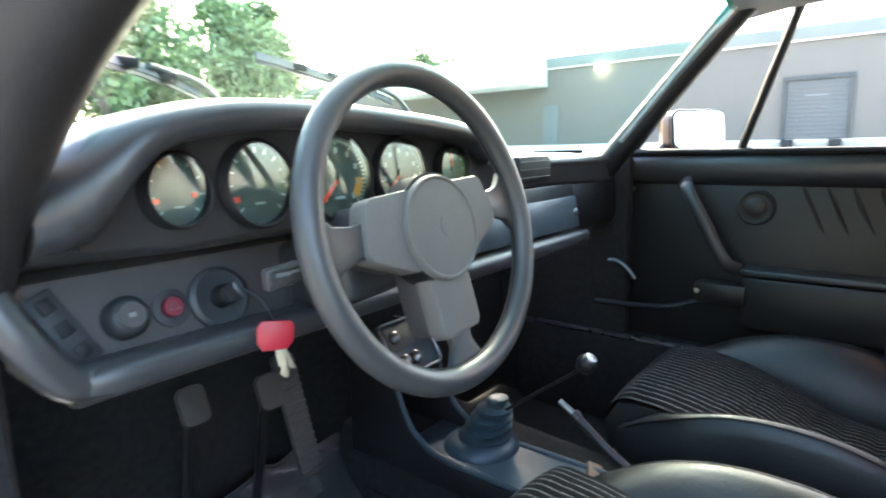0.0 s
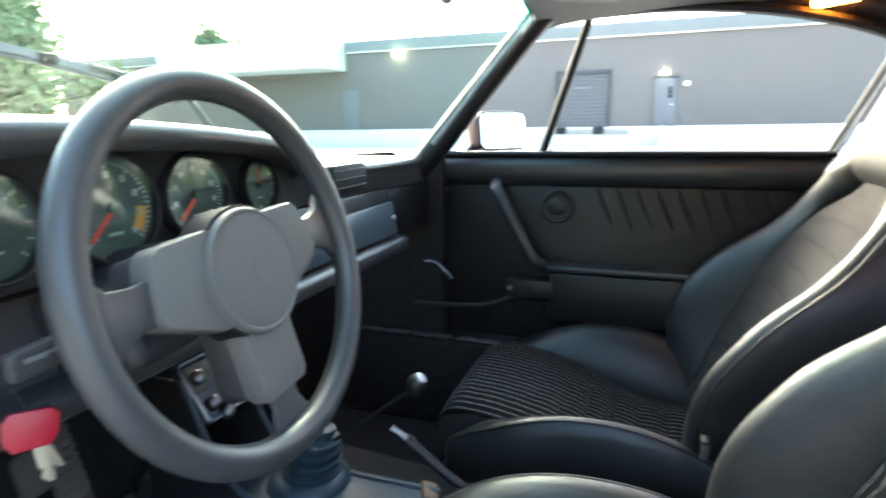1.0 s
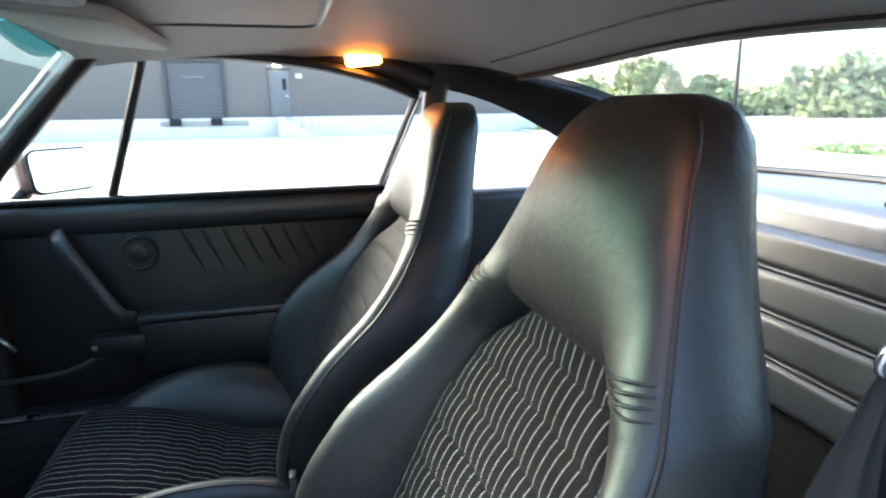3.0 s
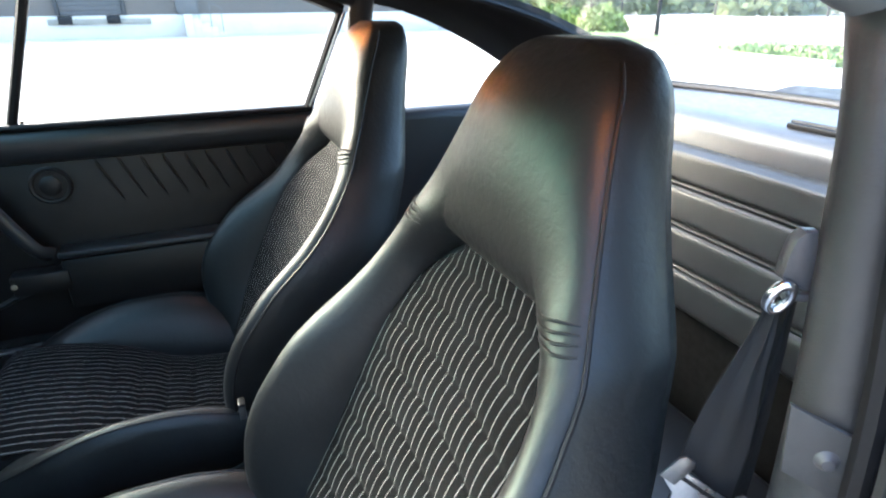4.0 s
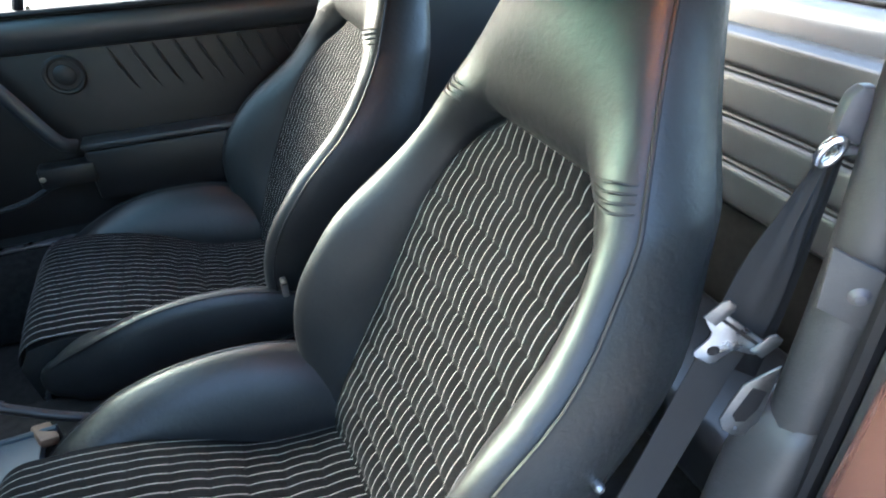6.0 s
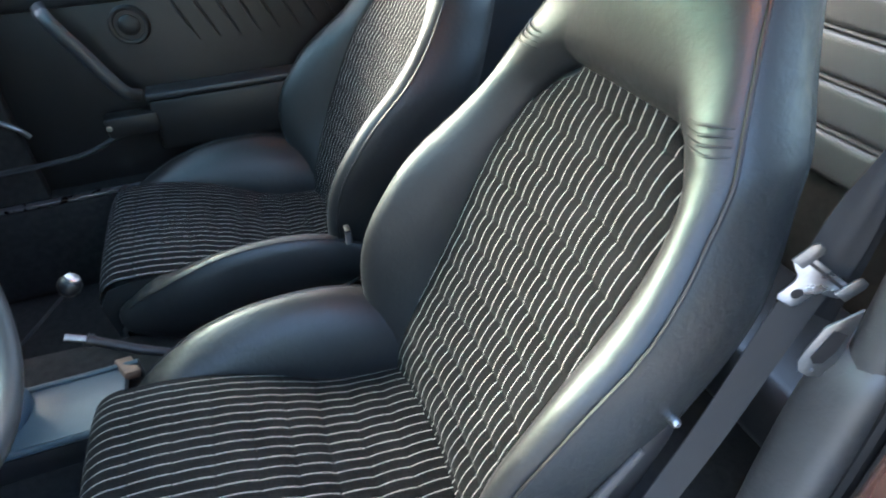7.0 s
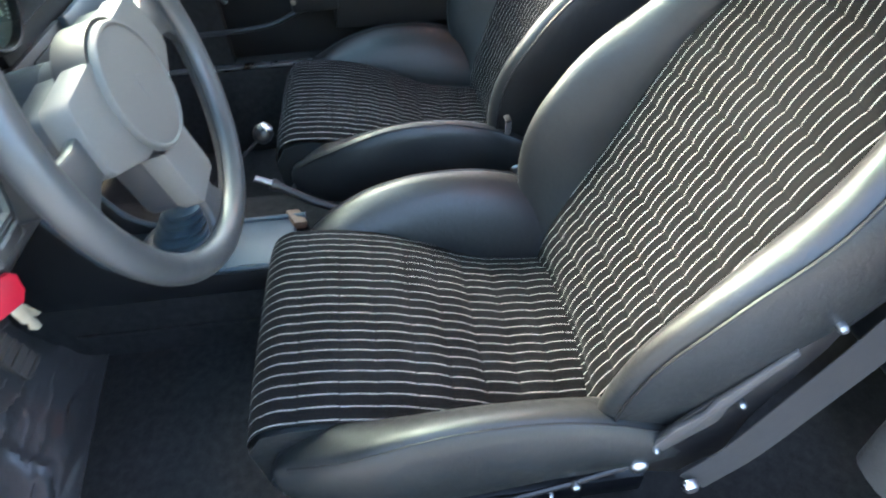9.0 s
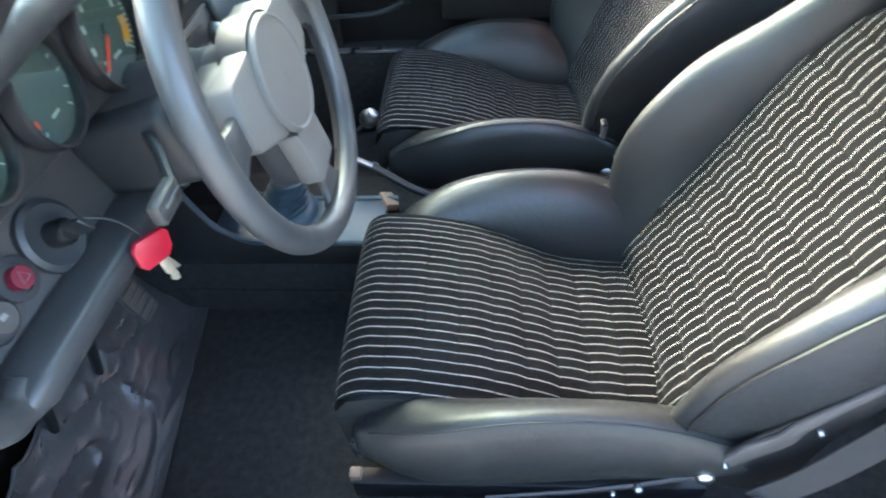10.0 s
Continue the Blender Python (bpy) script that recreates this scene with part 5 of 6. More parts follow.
# ---- tunnel, console, levers ----
tun = []
for i in range(15):
    y = -0.55 + 1.70 * i / 14
    zt = lerp_table([(-0.55, 0.34), (0.4, 0.36), (0.75, 0.375), (1.15, 0.40)], y)
    tun.append([(-0.125, y, FLOOR), (-0.118, y, zt - 0.05), (-0.10, y, zt - 0.015), (-0.06, y, zt), (0.12, y, zt), (0.16, y, zt - 0.015), (0.178, y, zt - 0.05), (0.185, y, FLOOR)])
solid("tunnel", rings(tun), CARPET, "black carpeted centre tunnel", "tunnel", kind="structure")
solid("tunnel_seam", tube([(-0.127, 0.45, 0.262), (-0.127, 0.75, 0.264), (-0.126, 1.05, 0.268)], 0.004, 6), CARPET, "stitched carpet seam along the tunnel", "seam", kind="structure")
con = thing("console", "blue-grey plastic centre console with gear lever gaiter", "console", (0.0, 0.78, 0.39))
part("tray", box((0.135, 0.36, 0.02), (-0.046, 0.0, 0.0), 0.006), RUBBER_BLUE, con, "blue-grey console tray")
for sx in (-1, 1):
    rx = -0.117 if sx < 0 else 0.024
    rail = [(rx, -0.20, 0.010), (rx, -0.05, 0.010), (rx, 0.04, 0.012), (rx, 0.10, 0.022), (rx, 0.15, 0.058), (rx, 0.19, 0.140), (rx, 0.225, 0.225)]
    part("side_rail", tube(spline(rail, 24), 0.006, 8), RUBBER_BLUE, con, "raised console edge")
    cheek = [(-0.20, 0.0), (0.04, 0.0), (0.10, 0.010), (0.15, 0.048), (0.19, 0.132), (0.225, 0.218), (0.32, 0.218), (0.32, -0.05), (-0.20, -0.05)]
    part("cheek", slab(cheek, 0.012, Matrix.Translation((rx - 0.006, 0, 0.005)) @ Matrix(((0, 0, 1, 0), (1, 0, 0, 0), (0, 1, 0, 0), (0, 0, 0, 1))), 0.002), SEAL, con)
# sloping face with radio and heater knobs
fm = Matrix.Translation((-0.047, 0.205, 0.172)) @ pose(0, 0, 0, 56, 0, 0)
face = part("radio_panel", slab(round_rect(0.135, 0.118, 0.01), 0.012, fm @ pose(0, 0.022, 0), 0.003), RUBBER_BLUE, con, "blue-grey sloping radio panel")
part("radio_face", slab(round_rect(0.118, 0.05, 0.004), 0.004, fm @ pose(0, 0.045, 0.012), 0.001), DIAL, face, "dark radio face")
part("trim_frame", tube([fm @ Vector((x, y + 0.022, 0.014)) for x, y in round_rect(0.130, 0.113, 0.01)], 0.003, 6, True), GUNMETAL, face, "bright frame")
for kx, ky in ((-0.042, 0.045), (0.042, 0.045), (-0.040, -0.008), (-0.008, -0.008), (-0.024, -0.034)):
    part("radio_knob", turned([(0.0005, 0.018), (0.008, 0.018), (0.013, 0.014), (0.014, 0.0)], 20, fm @ pose(kx, ky, 0.012)), GUNMETAL, face, "bright round knob")
# rubber gaiter
gp = [(0.078, -0.004), (0.074, 0.010), (0.060, 0.021), (0.047, 0.024)]
for k in range(4):
    r = 0.049 - 0.0055 * k
    gp += [(r + 0.004, 0.024 + 0.019 * k), (r + 0.004, 0.032 + 0.019 * k), (r - 0.012, 0.036 + 0.019 * k), (r - 0.013, 0.041 + 0.019 * k)]
gp += [(0.022, 0.104), (0.020, 0.112), (0.010, 0.114)]
part("gaiter", turned(gp, 32, Matrix.Translation((-0.022, 0.045, 0.008)) @ Matrix(((1, 0, 0.05, 0), (0, 1, -0.35, 0), (0, 0, 1, 0), (0, 0, 0, 1)))), RUBBER_BLUE, con, "ribbed rubber gaiter", angle=70)

gl = thing("gear_lever", "slim black gear lever with metal-topped ball", "gear lever", (-0.02, 0.79, 0.47))
part("rod", tube(spline([(0, 0, 0), (0.008, -0.05, 0.04), (0.024, -0.13, 0.10), (0.033, -0.172, 0.132)], 14), 0.0032, 8), BLACK_METAL, gl, "black bent rod")
kb = part("knob", turned([(0.006, -0.018), (0.013, -0.014), (0.018, -0.004), (0.018, 0.005), (0.013, 0.014), (0.007, 0.017), (0.0005, 0.018)], 24, pose(0.033, -0.174, 0.137, 35, 0, 0)), BLACK_METAL, gl, "glossy black knob")
part("knob_cap", turned([(0.012, 0.0145), (0.011, 0.0175), (0.0005, 0.0195)], 20, pose(0.033, -0.174, 0.137, 35, 0, 0)), GUNMETAL, kb, "dull chrome cap")

hb = thing("handbrake", "slim black handbrake lever with metal release button", "handbrake", (-0.045, 0.36, 0.36))
part("lever", tube([(0, 0.0, 0.02), (0, 0.10, 0.075), (0, 0.19, 0.13), (0, 0.245, 0.172)], 0.008, 10), BLACK_METAL, hb, "black lever tube")
part("collar", tube([(0, 0.243, 0.170), (0, 0.252, 0.177)], 0.011, 10), BLACK_METAL, hb)
part("button", tube([(0, 0.252, 0.177), (0, 0.278, 0.192)], 0.006, 10), GUNMETAL, hb, "release button")
br = thing("belt_buckle", "worn brown belt buckle between seat and tunnel", "belt buckle", (0.02, 0.59, 0.385))
part("stalk", tube([(0, 0.0, -0.03), (0.0, 0.01, 0.0)], 0.008, 8), BLACK_METAL, br)
part("buckle", box((0.05, 0.03, 0.018), (0.0, 0.01, 0.01), 0.004, rot=(20, 0, 25)), RUST, br, "worn brown buckle cover")

# ---- driver's footwell ----
PEDAL = plain("pedal rubber", (0.030, 0.026, 0.023), 0.65, bump=0.6, bump_scale=300)
for n, (px, pz) in enumerate(((-0.505, 0.61), (-0.37, 0.585))):
    pd = thing("pedal", "worn grey rubber foot pedal on a black arm", "pedal", (px, 1.03, pz), group="pedals")
    part("pad", slab(round_rect(0.046, 0.062, 0.014), 0.014, pose(0, 0, 0, 68, 0, 0), 0.004), PEDAL, pd, "grooved rubber pad")
    part("arm", tube([(0.0, 0.01, -0.02), (0.005, 0.05, -0.16), (0.005, 0.09, -0.30)], 0.009, 8), BLACK_METAL, pd)
tp = thing("throttle_pedal", "long ribbed throttle pedal hinged at the floor", "pedal", (-0.325, 1.02, 0.53), group="pedals")
part("pad", slab(round_rect(0.045, 0.22, 0.008), 0.012, pose(0, 0, 0, 72, 0, 0), 0.003), PEDAL, tp)
for k in range(14):
    part("rib", box((0.044, 0.005, 0.004), (0, -0.014 + (-0.098 + 0.015 * k) * math.cos(radians(72)), (-0.098 + 0.015 * k) * math.sin(radians(72))), 0.0015, rot=(72, 0, 0)), PEDAL, tp)
# wrinkled vinyl mat on the sloping toe board
rows = []
for i in range(61):
    t = i / 60
    row = []
    for k in range(71):
        x = -0.775 + 0.675 * k / 70
        y = 1.02 - 0.13 * (-0.10 - x) + 0.155 * t
        calm = min(1, 0.12 + 1.4 * t) * (0.55 + 0.45 * min(1, (-0.10 - x) / 0.25))
        crease = (1 - min(1, 7.0 * abs(noise.noise((x * 5.5 + 1.6 * t, t * 2.6 - x, 4.0))))) ** 2
        fine = (1 - min(1, 6.0 * abs(noise.noise((x * 13 - 2 * t, t * 6 + 3 * x, 9.0))))) ** 2
        z = FLOOR + 0.006 + 0.20 * max(0.0, t - 0.2) ** 1.5 + calm * (0.020 * crease + 0.007 * fine + 0.005 * noise.noise((x * 4, t * 3, 2.0)) + 0.005)
        row.append((x, y, z))
    rows.append(row)
fm_ = solid("floor_mat", skin(rows, 0.004), MAT, "wrinkled black vinyl mat over the toe board", "floor mat")
part("piped_edge", tube([Vector(q) + Vector((0, 0, 0.003)) for q in rows[-1][8:62:2]], 0.004, 8), RUBBER, fm_, "piped upper edge")

# switches on the panel


def panel_point(x, z):
    return deeper((x, 0.742 + (z - 0.812) * 0.37 - 0.001, z), 1.16)


pm = pose(0, 0, 0, 90 - 20.3, 0, 0) @ Matrix.Scale(1.16, 4)
ls = thing("light_switch", "round dark rotary light switch with pale symbol", "switch", panel_point(-0.693, 0.849))
part("knob", turned([(0.020, 0.0), (0.020, 0.012), (0.016, 0.02), (0.012, 0.022), (0.0005, 0.022)], 28, pm), RUBBER, ls, "dark knob")
part("knob_face", turned([(0.013, 0.0215), (0.012, 0.0235), (0.0005, 0.0235)], 24, pm), PANEL, ls, "grey symbol disc")
part("symbol", box((0.006, 0.0012, 0.004), (0, 0, 0)), MARK, ls, "faint pale bars", smooth=False).matrix_local = pm @ pose(0, 0, 0.0236, 90, 0, 0)
hz = thing("hazard_switch", "red hazard switch with white triangle", "switch", panel_point(-0.648, 0.849))
part("socket", turned([(0.019, 0.0), (0.019, 0.003), (0.013, 0.004), (0.013, 0.002), (0.0005, 0.002)], 28, pm), RUBBER, hz)
part("button", turned([(0.0100, 0.002), (0.0095, 0.009), (0.0005, 0.010)], 24, pm), HAZARD_RED, hz, "red push button")
tri_pts = [Vector((0.006 * math.cos(radians(a)), 0.006 * math.sin(radians(a)), 0.0105)) for a in (90, 210, 330)]
part("triangle", tube([pm @ q for q in tri_pts], 0.0007, 5, True), MARK, hz, "white warning triangle", smooth=False)
ig = thing("ignition_lock", "round dark ignition lock plate", "ignition", panel_point(-0.597, 0.848))
part("plate", turned([(0.033, 0.0), (0.033, 0.006), (0.028, 0.009), (0.020, 0.006), (0.0005, 0.006)], 32, pm), RUBBER, ig)
part("barrel", turned([(0.012, 0.005), (0.012, 0.02), (0.009, 0.024), (0.0005, 0.024)], 24, pm), BLACK_METAL, ig)
part("inserted_key", box((0.004, 0.018, 0.024), (0, 0, 0), 0.0015), GUNMETAL, ig, "key in the lock").matrix_local = pm @ pose(0, 0, 0.032, 0, 0, 20)
kr = thing("key_bunch", "red-headed spare key hanging on a wire ring", "keys", (-0.526, 0.758, 0.785))
part("ring", tube(spline([(-0.012, 0.045, 0.052), (-0.002, 0.025, 0.04), (0.002, 0.005, 0.014), (0.0, 0.0, 0.004)], 14), 0.0012, 6), BLACK_METAL, kr)
part("key_head", slab([(-0.021, -0.012), (-0.014, -0.02), (0.014, -0.018), (0.021, -0.008), (0.022, 0.010), (0.016, 0.016), (-0.016, 0.016), (-0.022, 0.008)], 0.007, pose(0, 0.003, 0, 84, 6, -28), 0.002), KEY_RED, kr, "red plastic key head")
part("ring_hole", turned([(0.0005, 0.0008), (0.004, 0.0008), (0.004, 0.0)], 14, pose(0, 0.003, 0, 84, 6, -28) @ Matrix.Translation((0.002, -0.006, 0.0036))), SEAL, kr, "dark ring hole")
part("key_blade", slab([(-0.005, 0), (-0.006, -0.02), (-0.003, -0.024), (-0.006, -0.030), (-0.002, -0.036), (0.003, -0.037), (0.005, -0.03), (0.005, 0)], 0.003, pose(0.002, 0.0, -0.018, 84, -8, -28), 0.0006), BRASS, kr, "worn pale key blade")
part("key_blade", slab([(-0.004, 0), (-0.005, -0.022), (-0.002, -0.03), (0.003, -0.032), (0.004, 0)], 0.003, pose(0.008, 0.004, -0.018, 84, -22, -28), 0.0006), BRASS, kr, "worn pale key blade")
fu = thing("vent_slider", "black lever vent slider at the panel's end", "vent control", panel_point(-0.742, 0.852))
tilted = pose(0, 0, 0, -20, 0, 0) @ pose(0, 0, 0, 0, -24, 0)
part("slot_plate", box((0.03, 0.006, 0.085), (0, 0, 0), 0.002), RUBBER, fu).matrix_local = tilted
for k in range(3):
    part("slot", box((0.014, 0.004, 0.016), (0, -0.004, 0.028 - 0.028 * k), 0.001), SEAL, fu).matrix_local = tilted
st = thing("column_stalk", "black wiper and lamp stalk with pale symbols", "stalk", (-0.548, 0.706, 0.866))
part("lever", box((0.046, 0.014, 0.024), (0, 0, 0), 0.004, rot=(0, -4, 0)), PANEL, st)
part("pad_edge", tube([(x, -0.0078, z) for x, z in round_rect(0.041, 0.018, 0.004)], 0.0007, 6, True), PANEL, st, "pale rim line")
part("symbol", box((0.018, 0.001, 0.004), (-0.004, -0.0078, 0.003), 0.0), MARK, st, "faint white bars", smooth=False)
part("symbol", box((0.012, 0.001, 0.003), (0.012, -0.0078, 0.004), 0.0), MARK, st, "faint white bars", smooth=False)
part("stem", tube([(0.02, 0, 0), (0.07, 0.03, 0.005), (0.125, 0.075, 0.012)], 0.006, 8), RUBBER, st)

# ---- outside ----
CONCRETE = plain("pale concrete", (0.55, 0.52, 0.47), 0.85, var=0.12, scale=0.6, bump=0.4, bump_scale=20)
WALL = plain("grey block wall", (0.142, 0.121, 0.104), 0.9, var=0.06, scale=0.5, bump=0.4, bump_scale=8)
FASCIA = plain("grey-green fascia", (0.165, 0.17, 0.155), 0.8, var=0.06, scale=0.5)
DARK_TRIM = plain("dark frame paint", (0.055, 0.052, 0.050), 0.7, var=0.1, scale=2)
BEAM = plain("weathered beam", (0.30, 0.27, 0.22), 0.9, var=0.2, scale=2)
BULKHEAD_LAMP = glow("wall lamp glass", (1.0, 0.92, 0.72), 1.6)
PALE = plain("pale render", (0.62, 0.575, 0.51), 0.85, var=0.1, scale=0.6)
ROLLER = plain("grey shutter", (0.085, 0.08, 0.076), 0.6, var=0.08, scale=2)
DOORC = plain("pale door", (0.13, 0.125, 0.12), 0.6, var=0.08, scale=2)
GRASS = plain("grass", (0.16, 0.22, 0.07), 0.9, var=0.4, scale=1.2, bump=1.0, bump_scale=40)
LEAF = plain("leaves", (0.14, 0.185, 0.085), 0.7, var=0.5, scale=0.8)
# leaf colour darkened for the added tree row, to send back less light
LEAF_DARK = plain("darkened leaves", (0.06, 0.105, 0.05), 0.7, var=0.5, scale=0.8)
BARK = plain("bark", (0.09, 0.07, 0.05), 0.9, var=0.3, scale=6)

bm = bmesh.new()
bmesh.ops.create_grid(bm, x_segments=20, y_segments=20, size=600)
solid("ground", bm, CONCRETE, "pale sunlit concrete yard", "ground", kind="structure")

# Unseen ground strip added to cut the light bounced up at the seats
DIM_GROUND = plain("dim ground strip", (0.255, 0.245, 0.23), 0.9, var=0.2, scale=1.5, bump=0.8, bump_scale=120)
solid("road", box((14.0, 60.0, 0.02), (-8.0, 6.0, 0.0), 0.0), DIM_GROUND, "unseen grey ground strip added to dim bounced light", "road", kind="structure", smooth=False)

wh = thing("warehouse", "long grey flat-roofed warehouse with loading dock", "building", (27, 0, 0))
part("wall", box((6, 49, 4.3), (3.0, 11.5, 0.85 + 2.1), 0.02), WALL, wh, "grey painted block wall")
part("plinth", box((6.1, 49, 0.84), (3.0, 11.5, 0.42), 0.02), PALE, wh, "pale concrete dock wall")
part("roof_edge", box((6.2, 49.2, 0.56), (3.0, 11.5, 4.97), 0.02), FASCIA, wh, "grey-green roof fascia")
part("flashing", box((6.26, 49.3, 0.05), (3.0, 11.5, 4.69), 0.01), PALE, wh, "pale line of flashing")
s = part("roller_shutter", box((0.1, 2.15, 2.32), (-0.01, 3.57, 2.0), 0.01), ROLLER, wh, "grey roller shutter")
for k in range(14):
    part("slat", box((0.03, 2.10, 0.145), (-0.06, 3.57, 0.92 + 0.165 * k), 0.012), ROLLER, s)
part("shutter_mark", box((0.01, 0.8, 0.06), (-0.085, 3.6, 2.56), 0.0), MARK, s, "faded pale bar")
for y in (2.42, 4.72):
    part("shutter_post", box((0.16, 0.14, 2.50), (-0.06, y, 2.09), 0.02), DARK_TRIM, wh, "dark shutter frame post")
part("shutter_head", box((0.18, 2.44, 0.16), (-0.07, 3.57, 3.24), 0.02), DARK_TRIM, wh, "dark shutter frame head")
for y in (2.82, 4.48):
    part("dock_bumper", box((0.24, 0.46, 0.30), (-0.18, y, 0.68), 0.03), SEAL, wh, "black dock bumper")
part("dock_beam", box((0.14, 3.6, 0.22), (-0.06, 3.3, 0.62), 0.02), BEAM, wh, "weathered dock beam")
d_ = part("side_door", box((0.12, 0.84, 2.0), (-0.03, 0.08, 1.84), 0.01), DOORC, wh, "pale steel side door")
part("door_window", box((0.02, 0.16, 0.48), (-0.095, -0.13, 2.25), 0.005), SEAL, d_, "narrow dark pane")
part("door_handle", box((0.05, 0.14, 0.05), (-0.11, -0.22, 1.75), 0.01), STEEL, d_)
part("door_frame", box((0.10, 1.02, 0.10), (-0.04, 0.08, 2.90), 0.01), DARK_TRIM, wh, "dark door head")
part("door_lamp", box((0.22, 0.34, 0.16), (-0.12, 0.13, 3.08), 0.03), BULKHEAD_LAMP, wh, "pale lit lamp over the door")
part("meter_box", box((0.16, 0.26, 0.20), (-0.08, -0.77, 2.60), 0.02), PALE, wh, "small pale box beside the door")
part("canopy", box((3.0, 10, 1.4), (-1.0, 20.6, 4.5), 0.03), PALE, wh, "white boxed canopy")

part("wall_lamp", box((0.36, 0.46, 0.30), (-0.2, 12.6, 4.50), 0.06), BULKHEAD_LAMP, wh, "warm lit wall lamp")
part("side_door", box((0.12, 0.9, 2.0), (-0.03, 15.4, 1.84), 0.01), DOORC, wh, "pale steel side door")
st_ = thing("dock_stairs", "pale concrete dock stairs with thin rail", "stairs", (26.3, -0.2, 0))
for k in range(5):
    part("step", box((1.1, 0.3, 0.17 * (k + 1)), (0, -0.9 + 0.3 * k, 0.085 * (k + 1)), 0.01), PALE, st_)
for k in range(4):
    part("post", tube([(-0.5, -0.95 + 0.42 * k, 0.1 + 0.2 * k), (-0.5, -0.95 + 0.42 * k, 1.1 + 0.2 * k)], 0.014, 6), DOORC, st_)
part("handrail", tube([(-0.5, -1.0, 1.05), (-0.5, 0.35, 1.75)], 0.016, 6), DOORC, st_)

# verge behind the yard
PINK = plain("reddish gravel", (0.42, 0.30, 0.24), 0.95, var=0.2, scale=1.5)
KERB = plain("kerb stone", (0.5, 0.49, 0.46), 0.9, var=0.1, scale=3)
solid("grass_verge", box((34, 4.0, 0.12), (24, -13.1, 0.06), 0.03), GRASS, "mown green grass verge behind a kerb", "grass", kind="structure")
solid("kerb", box((34, 0.15, 0.13), (24, -11.0, 0.065), 0.02), KERB, "pale concrete kerb", "kerb", kind="structure")
solid("gravel_bed", box((26, 9, 0.08), (24, -21.5, 0.04), 0.03), PINK, "reddish gravel bed", "gravel", kind="structure")
lp = thing("lamp_post", "slim dark steel lamp post on the verge", "lamp post", (15.8, -14.4, 0.11))
part("post", tube([(0, 0, 0), (0.03, 0, 3.0), (0.05, 0, 6.5)], [0.07, 0.06, 0.045], 10), BLACK_METAL, lp)
part("lamp_arm", tube([(0.05, 0, 6.4), (0.4, 0, 6.6), (0.8, 0, 6.6)], 0.03, 8), BLACK_METAL, lp)


# ---- trees ----
def tree_mesh(seed, height, spread, leaf=None):
    rng = random.Random(seed)
    trunk = bmesh.new()
    tube(spline([(0, 0, 0), (0.1, 0.05, height * 0.25), (0.0, 0.1, height * 0.5), (0.1, 0, height * 0.85)], 8), [0.24, 0.2, 0.17, 0.15, 0.12, 0.09, 0.06, 0.03], 8, bm=trunk)
    clumps = []
    for k in range(22):
        a, h = rng.uniform(0, 6.28), rng.uniform(0.28, 0.98)
        r = spread * (1 - abs(h - 0.55) * 1.3) * rng.uniform(0.35, 1.0)
        c = Vector((r * math.cos(a), r * math.sin(a), height * h))
        tube(spline([(0, 0, height * h * 0.7), c * 0.5 + Vector((0, 0, height * h * 0.38)), c], 5), [0.07, 0.06, 0.045, 0.03, 0.012], 5, bm=trunk)
        clumps.append((c, rng.uniform(0.7, 1.35) * spread * 0.33))
    verts, faces = [], []
    for c, rad in clumps:
        for _ in range(230):
            d = Vector((rng.gauss(0, 1), rng.gauss(0, 1), rng.gauss(0, 0.8)))
            p = c + d.normalized() * rad * rng.uniform(0.3, 1.05)
            e1 = Vector((rng.gauss(0, 1), rng.gauss(0, 1), rng.gauss(0, 1))).normalized() * rng.uniform(0.09, 0.2)
            e2 = e1.cross(Vector((rng.gauss(0, 1), rng.gauss(0, 1), rng.gauss(0, 1)))).normalized() * rng.uniform(0.06, 0.14)
            n = len(verts)
            verts += [p - e1, p + e2, p + e1, p - e2]
            faces.append((n, n + 1, n + 2, n + 3))
    crown = bpy.data.meshes.new("crown")
    crown.from_pydata([tuple(v) for v in verts], [], faces)
    crown.materials.append(leaf or LEAF)
    return mesh_from(trunk, "trunk", BARK), crown


def put_tree(kind, x, y, s, rz):
    t = thing("tree", "leafy green broad-crowned tree", "tree", (x, y, 0), group="trees round the yard")
    t.rotation_euler = (0, 0, rz)
    t.scale = (s, s, s)
    for nm, me in zip(("trunk", "crown"), kind):
        ob = new(nm, me)
        ob.parent = t


def leaf_cloud(seed, size, count, leaf, mat):
    """Loose leaves in an uneven mound of the given size."""
    rng = random.Random(seed)
    verts, faces = [], []
    for _ in range(count):
        d = Vector((rng.gauss(0, 1), rng.gauss(0, 1), rng.gauss(0, 1))).normalized()
        lump = 0.8 + 0.25 * noise.noise(d * 2.6 + Vector((seed, 0, 0)))
        p = Vector((d.x * size[0], d.y * size[1], abs(d.z) * size[2])) * lump * rng.uniform(0.75, 1.02)
        e1 = Vector((rng.gauss(0, 1), rng.gauss(0, 1), rng.gauss(0, 1))).normalized() * leaf * rng.uniform(0.7, 1.4)
        e2 = e1.cross(Vector((rng.gauss(0, 1), rng.gauss(0, 1), rng.gauss(0, 1)))).normalized() * leaf * 0.6
        n = len(verts)
        verts += [p - e1, p + e2, p + e1, p - e2]
        faces.append((n, n + 1, n + 2, n + 3))
    me = bpy.data.meshes.new("foliage")
    me.from_pydata([tuple(v) for v in verts], [], faces)
    me.materials.append(mat)
    return me


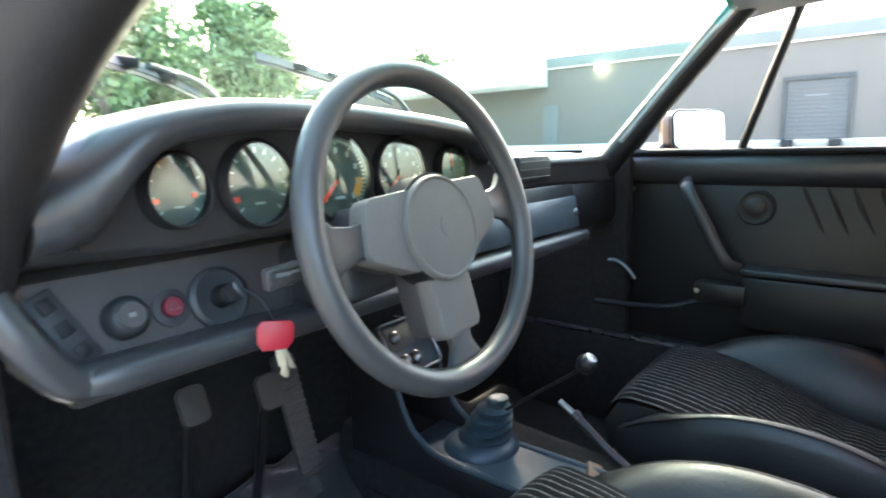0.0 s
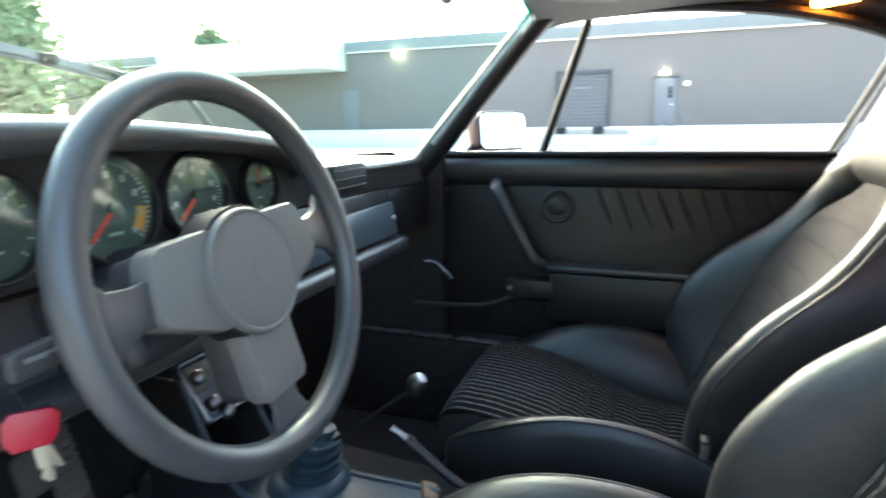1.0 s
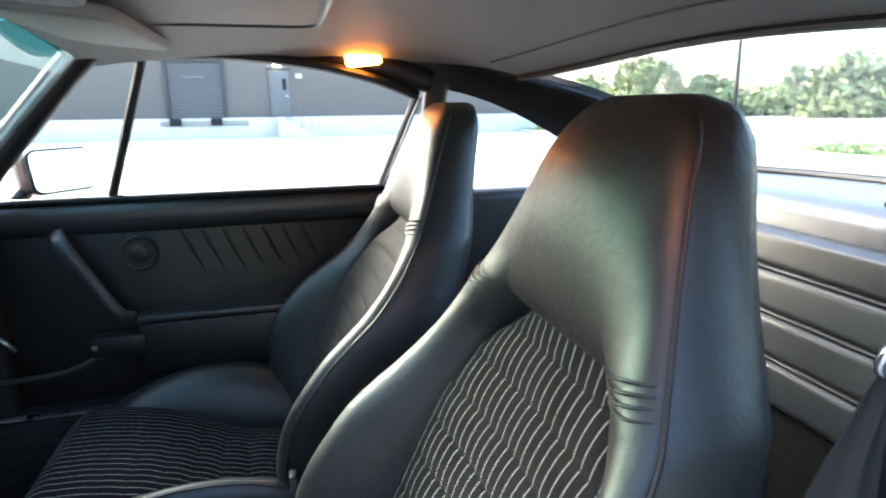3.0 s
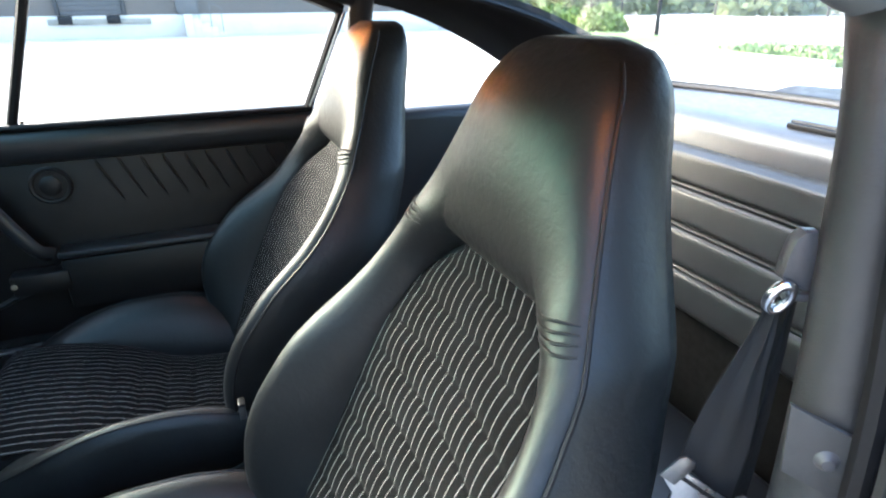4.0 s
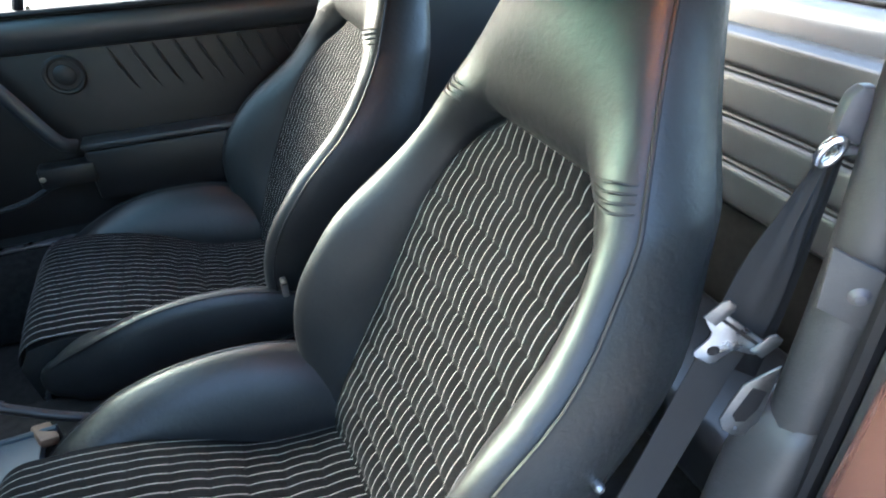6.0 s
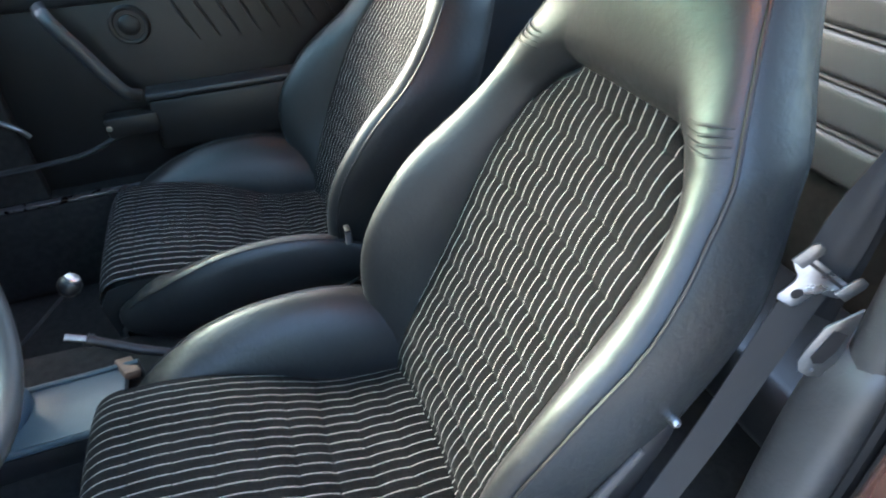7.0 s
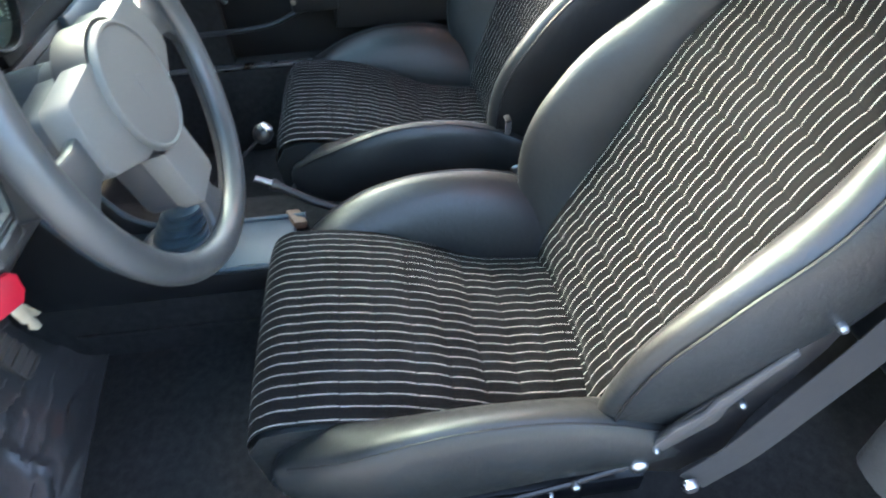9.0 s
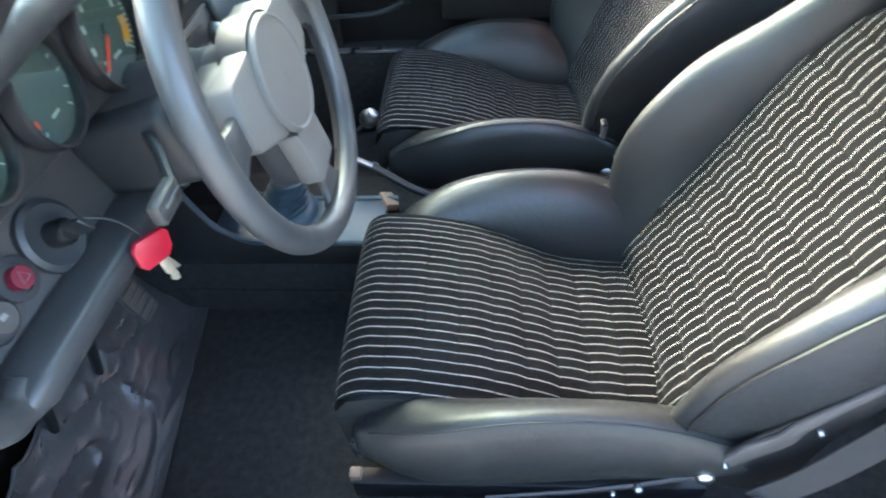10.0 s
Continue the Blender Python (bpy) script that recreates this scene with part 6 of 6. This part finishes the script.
HEDGE = plain("hedge leaves", (0.20, 0.26, 0.06), 0.7, var=0.45, scale=1.5)
COVER = plain("groundcover leaves", (0.21, 0.28, 0.12), 0.7, var=0.4, scale=1.5)
YELLOW = plain("yellow petals", (0.75, 0.55, 0.05), 0.7, var=0.2, scale=3)
BUSHES = [leaf_cloud(3, (1.3, 1.1, 1.15), 1500, 0.10, HEDGE), leaf_cloud(8, (1.5, 1.0, 1.0), 1500, 0.10, HEDGE)]
for k, (x, y) in enumerate(((19.6, -14.9), (21.4, -15.1), (23.2, -15.0), (25.2, -15.3), (27.2, -15.1), (29.5, -15.0))):
    b = thing("bush", "rounded yellow-green clipped bush on the verge", "bush", (x, y, 0.1), group="bushes on the verge")
    f = new("foliage", BUSHES[k % 2])
    f.parent = b
    part("stem", tube([(0, 0, 0), (0.05, 0, 0.7)], 0.05, 6), BARK, b)
fb = thing("flower_bush", "green bush dotted with yellow flowers", "bush", (24.0, -11.9, 0.1))
for nm, me in (("foliage", leaf_cloud(14, (1.2, 0.9, 1.0), 1300, 0.09, COVER)), ("flowers", leaf_cloud(15, (1.25, 0.95, 1.04), 110, 0.10, YELLOW))):
    f = new(nm, me)
    f.parent = fb
gc = thing("groundcover", "low bright green groundcover bed along the kerb", "groundcover", (7.6, -11.75, 0.0), kind="stuff")
f = new("foliage", leaf_cloud(21, (3.2, 0.75, 0.42), 3800, 0.06, COVER))
f.parent = gc

KINDS = [tree_mesh(11, 8.0, 3.0), tree_mesh(23, 9.5, 2.8), tree_mesh(37, 7.0, 3.4)]
rng = random.Random(5)
spots = [(8.5, 24), (11, 27), (14, 26), (16.5, 28), (19, 29), (9, 33), (13, 34), (16, 37), (22, 40), (-4, 27), (-9, 26), (17.2, 25), (33, 27), (25, 41), (27, 47), (50, 38), (40, 66), (20, 47)]
spots += [(24, -19), (30, -21), (36, -26), (44, -34), (38, -40), (31, -42), (25, -46), (19, -47), (15, -43), (12, -48), (8, -44), (5, -50), (50, -28), (-3, -46), (-12, -44)]
spots += [(-20, 27), (-20, -28)]
for i, (x, y) in enumerate(spots):
    put_tree(KINDS[i % 3], x + rng.uniform(-1, 1), y + rng.uniform(-1, 1), rng.uniform(0.8, 1.15) * (0.42 if y < -15 else 1.0), rng.uniform(0, 6.28))

# belt of woods far behind the yard, with haze put into the leaf colour
HAZE = plain("haze-tinted leaves", (0.23, 0.26, 0.12), 0.8, var=0.3, scale=0.4)
fw = thing("far_woods", "low hazy green belt of distant woods", "woods", (0, 0, 0), kind="stuff")
for k in range(34):
    a = radians(-8 - 5.2 * k)
    d = 62 + 6 * math.sin(2.1 * k)
    f = new("foliage", leaf_cloud(100 + k, (4.2, 4.2, 4.9 + 1.3 * math.sin(1.7 * k) + 0.8 * math.sin(4.3 * k)), 1500, 0.42, HAZE))
    f.parent = fw
    f.location = (d * math.cos(a), d * math.sin(a), 0)

# Unseen row of trees added opposite the open driver's door to block low light
BLOCKING_ROW = [tree_mesh(51, 9.0, 3.2, LEAF_DARK), tree_mesh(67, 8.5, 3.4, LEAF_DARK)]
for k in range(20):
    put_tree(BLOCKING_ROW[k % 2], -16 - 3.0 * (k % 2) + rng.uniform(-0.6, 0.6), -24 + 2.5 * k, rng.uniform(0.7, 0.85), rng.uniform(0, 6.28))
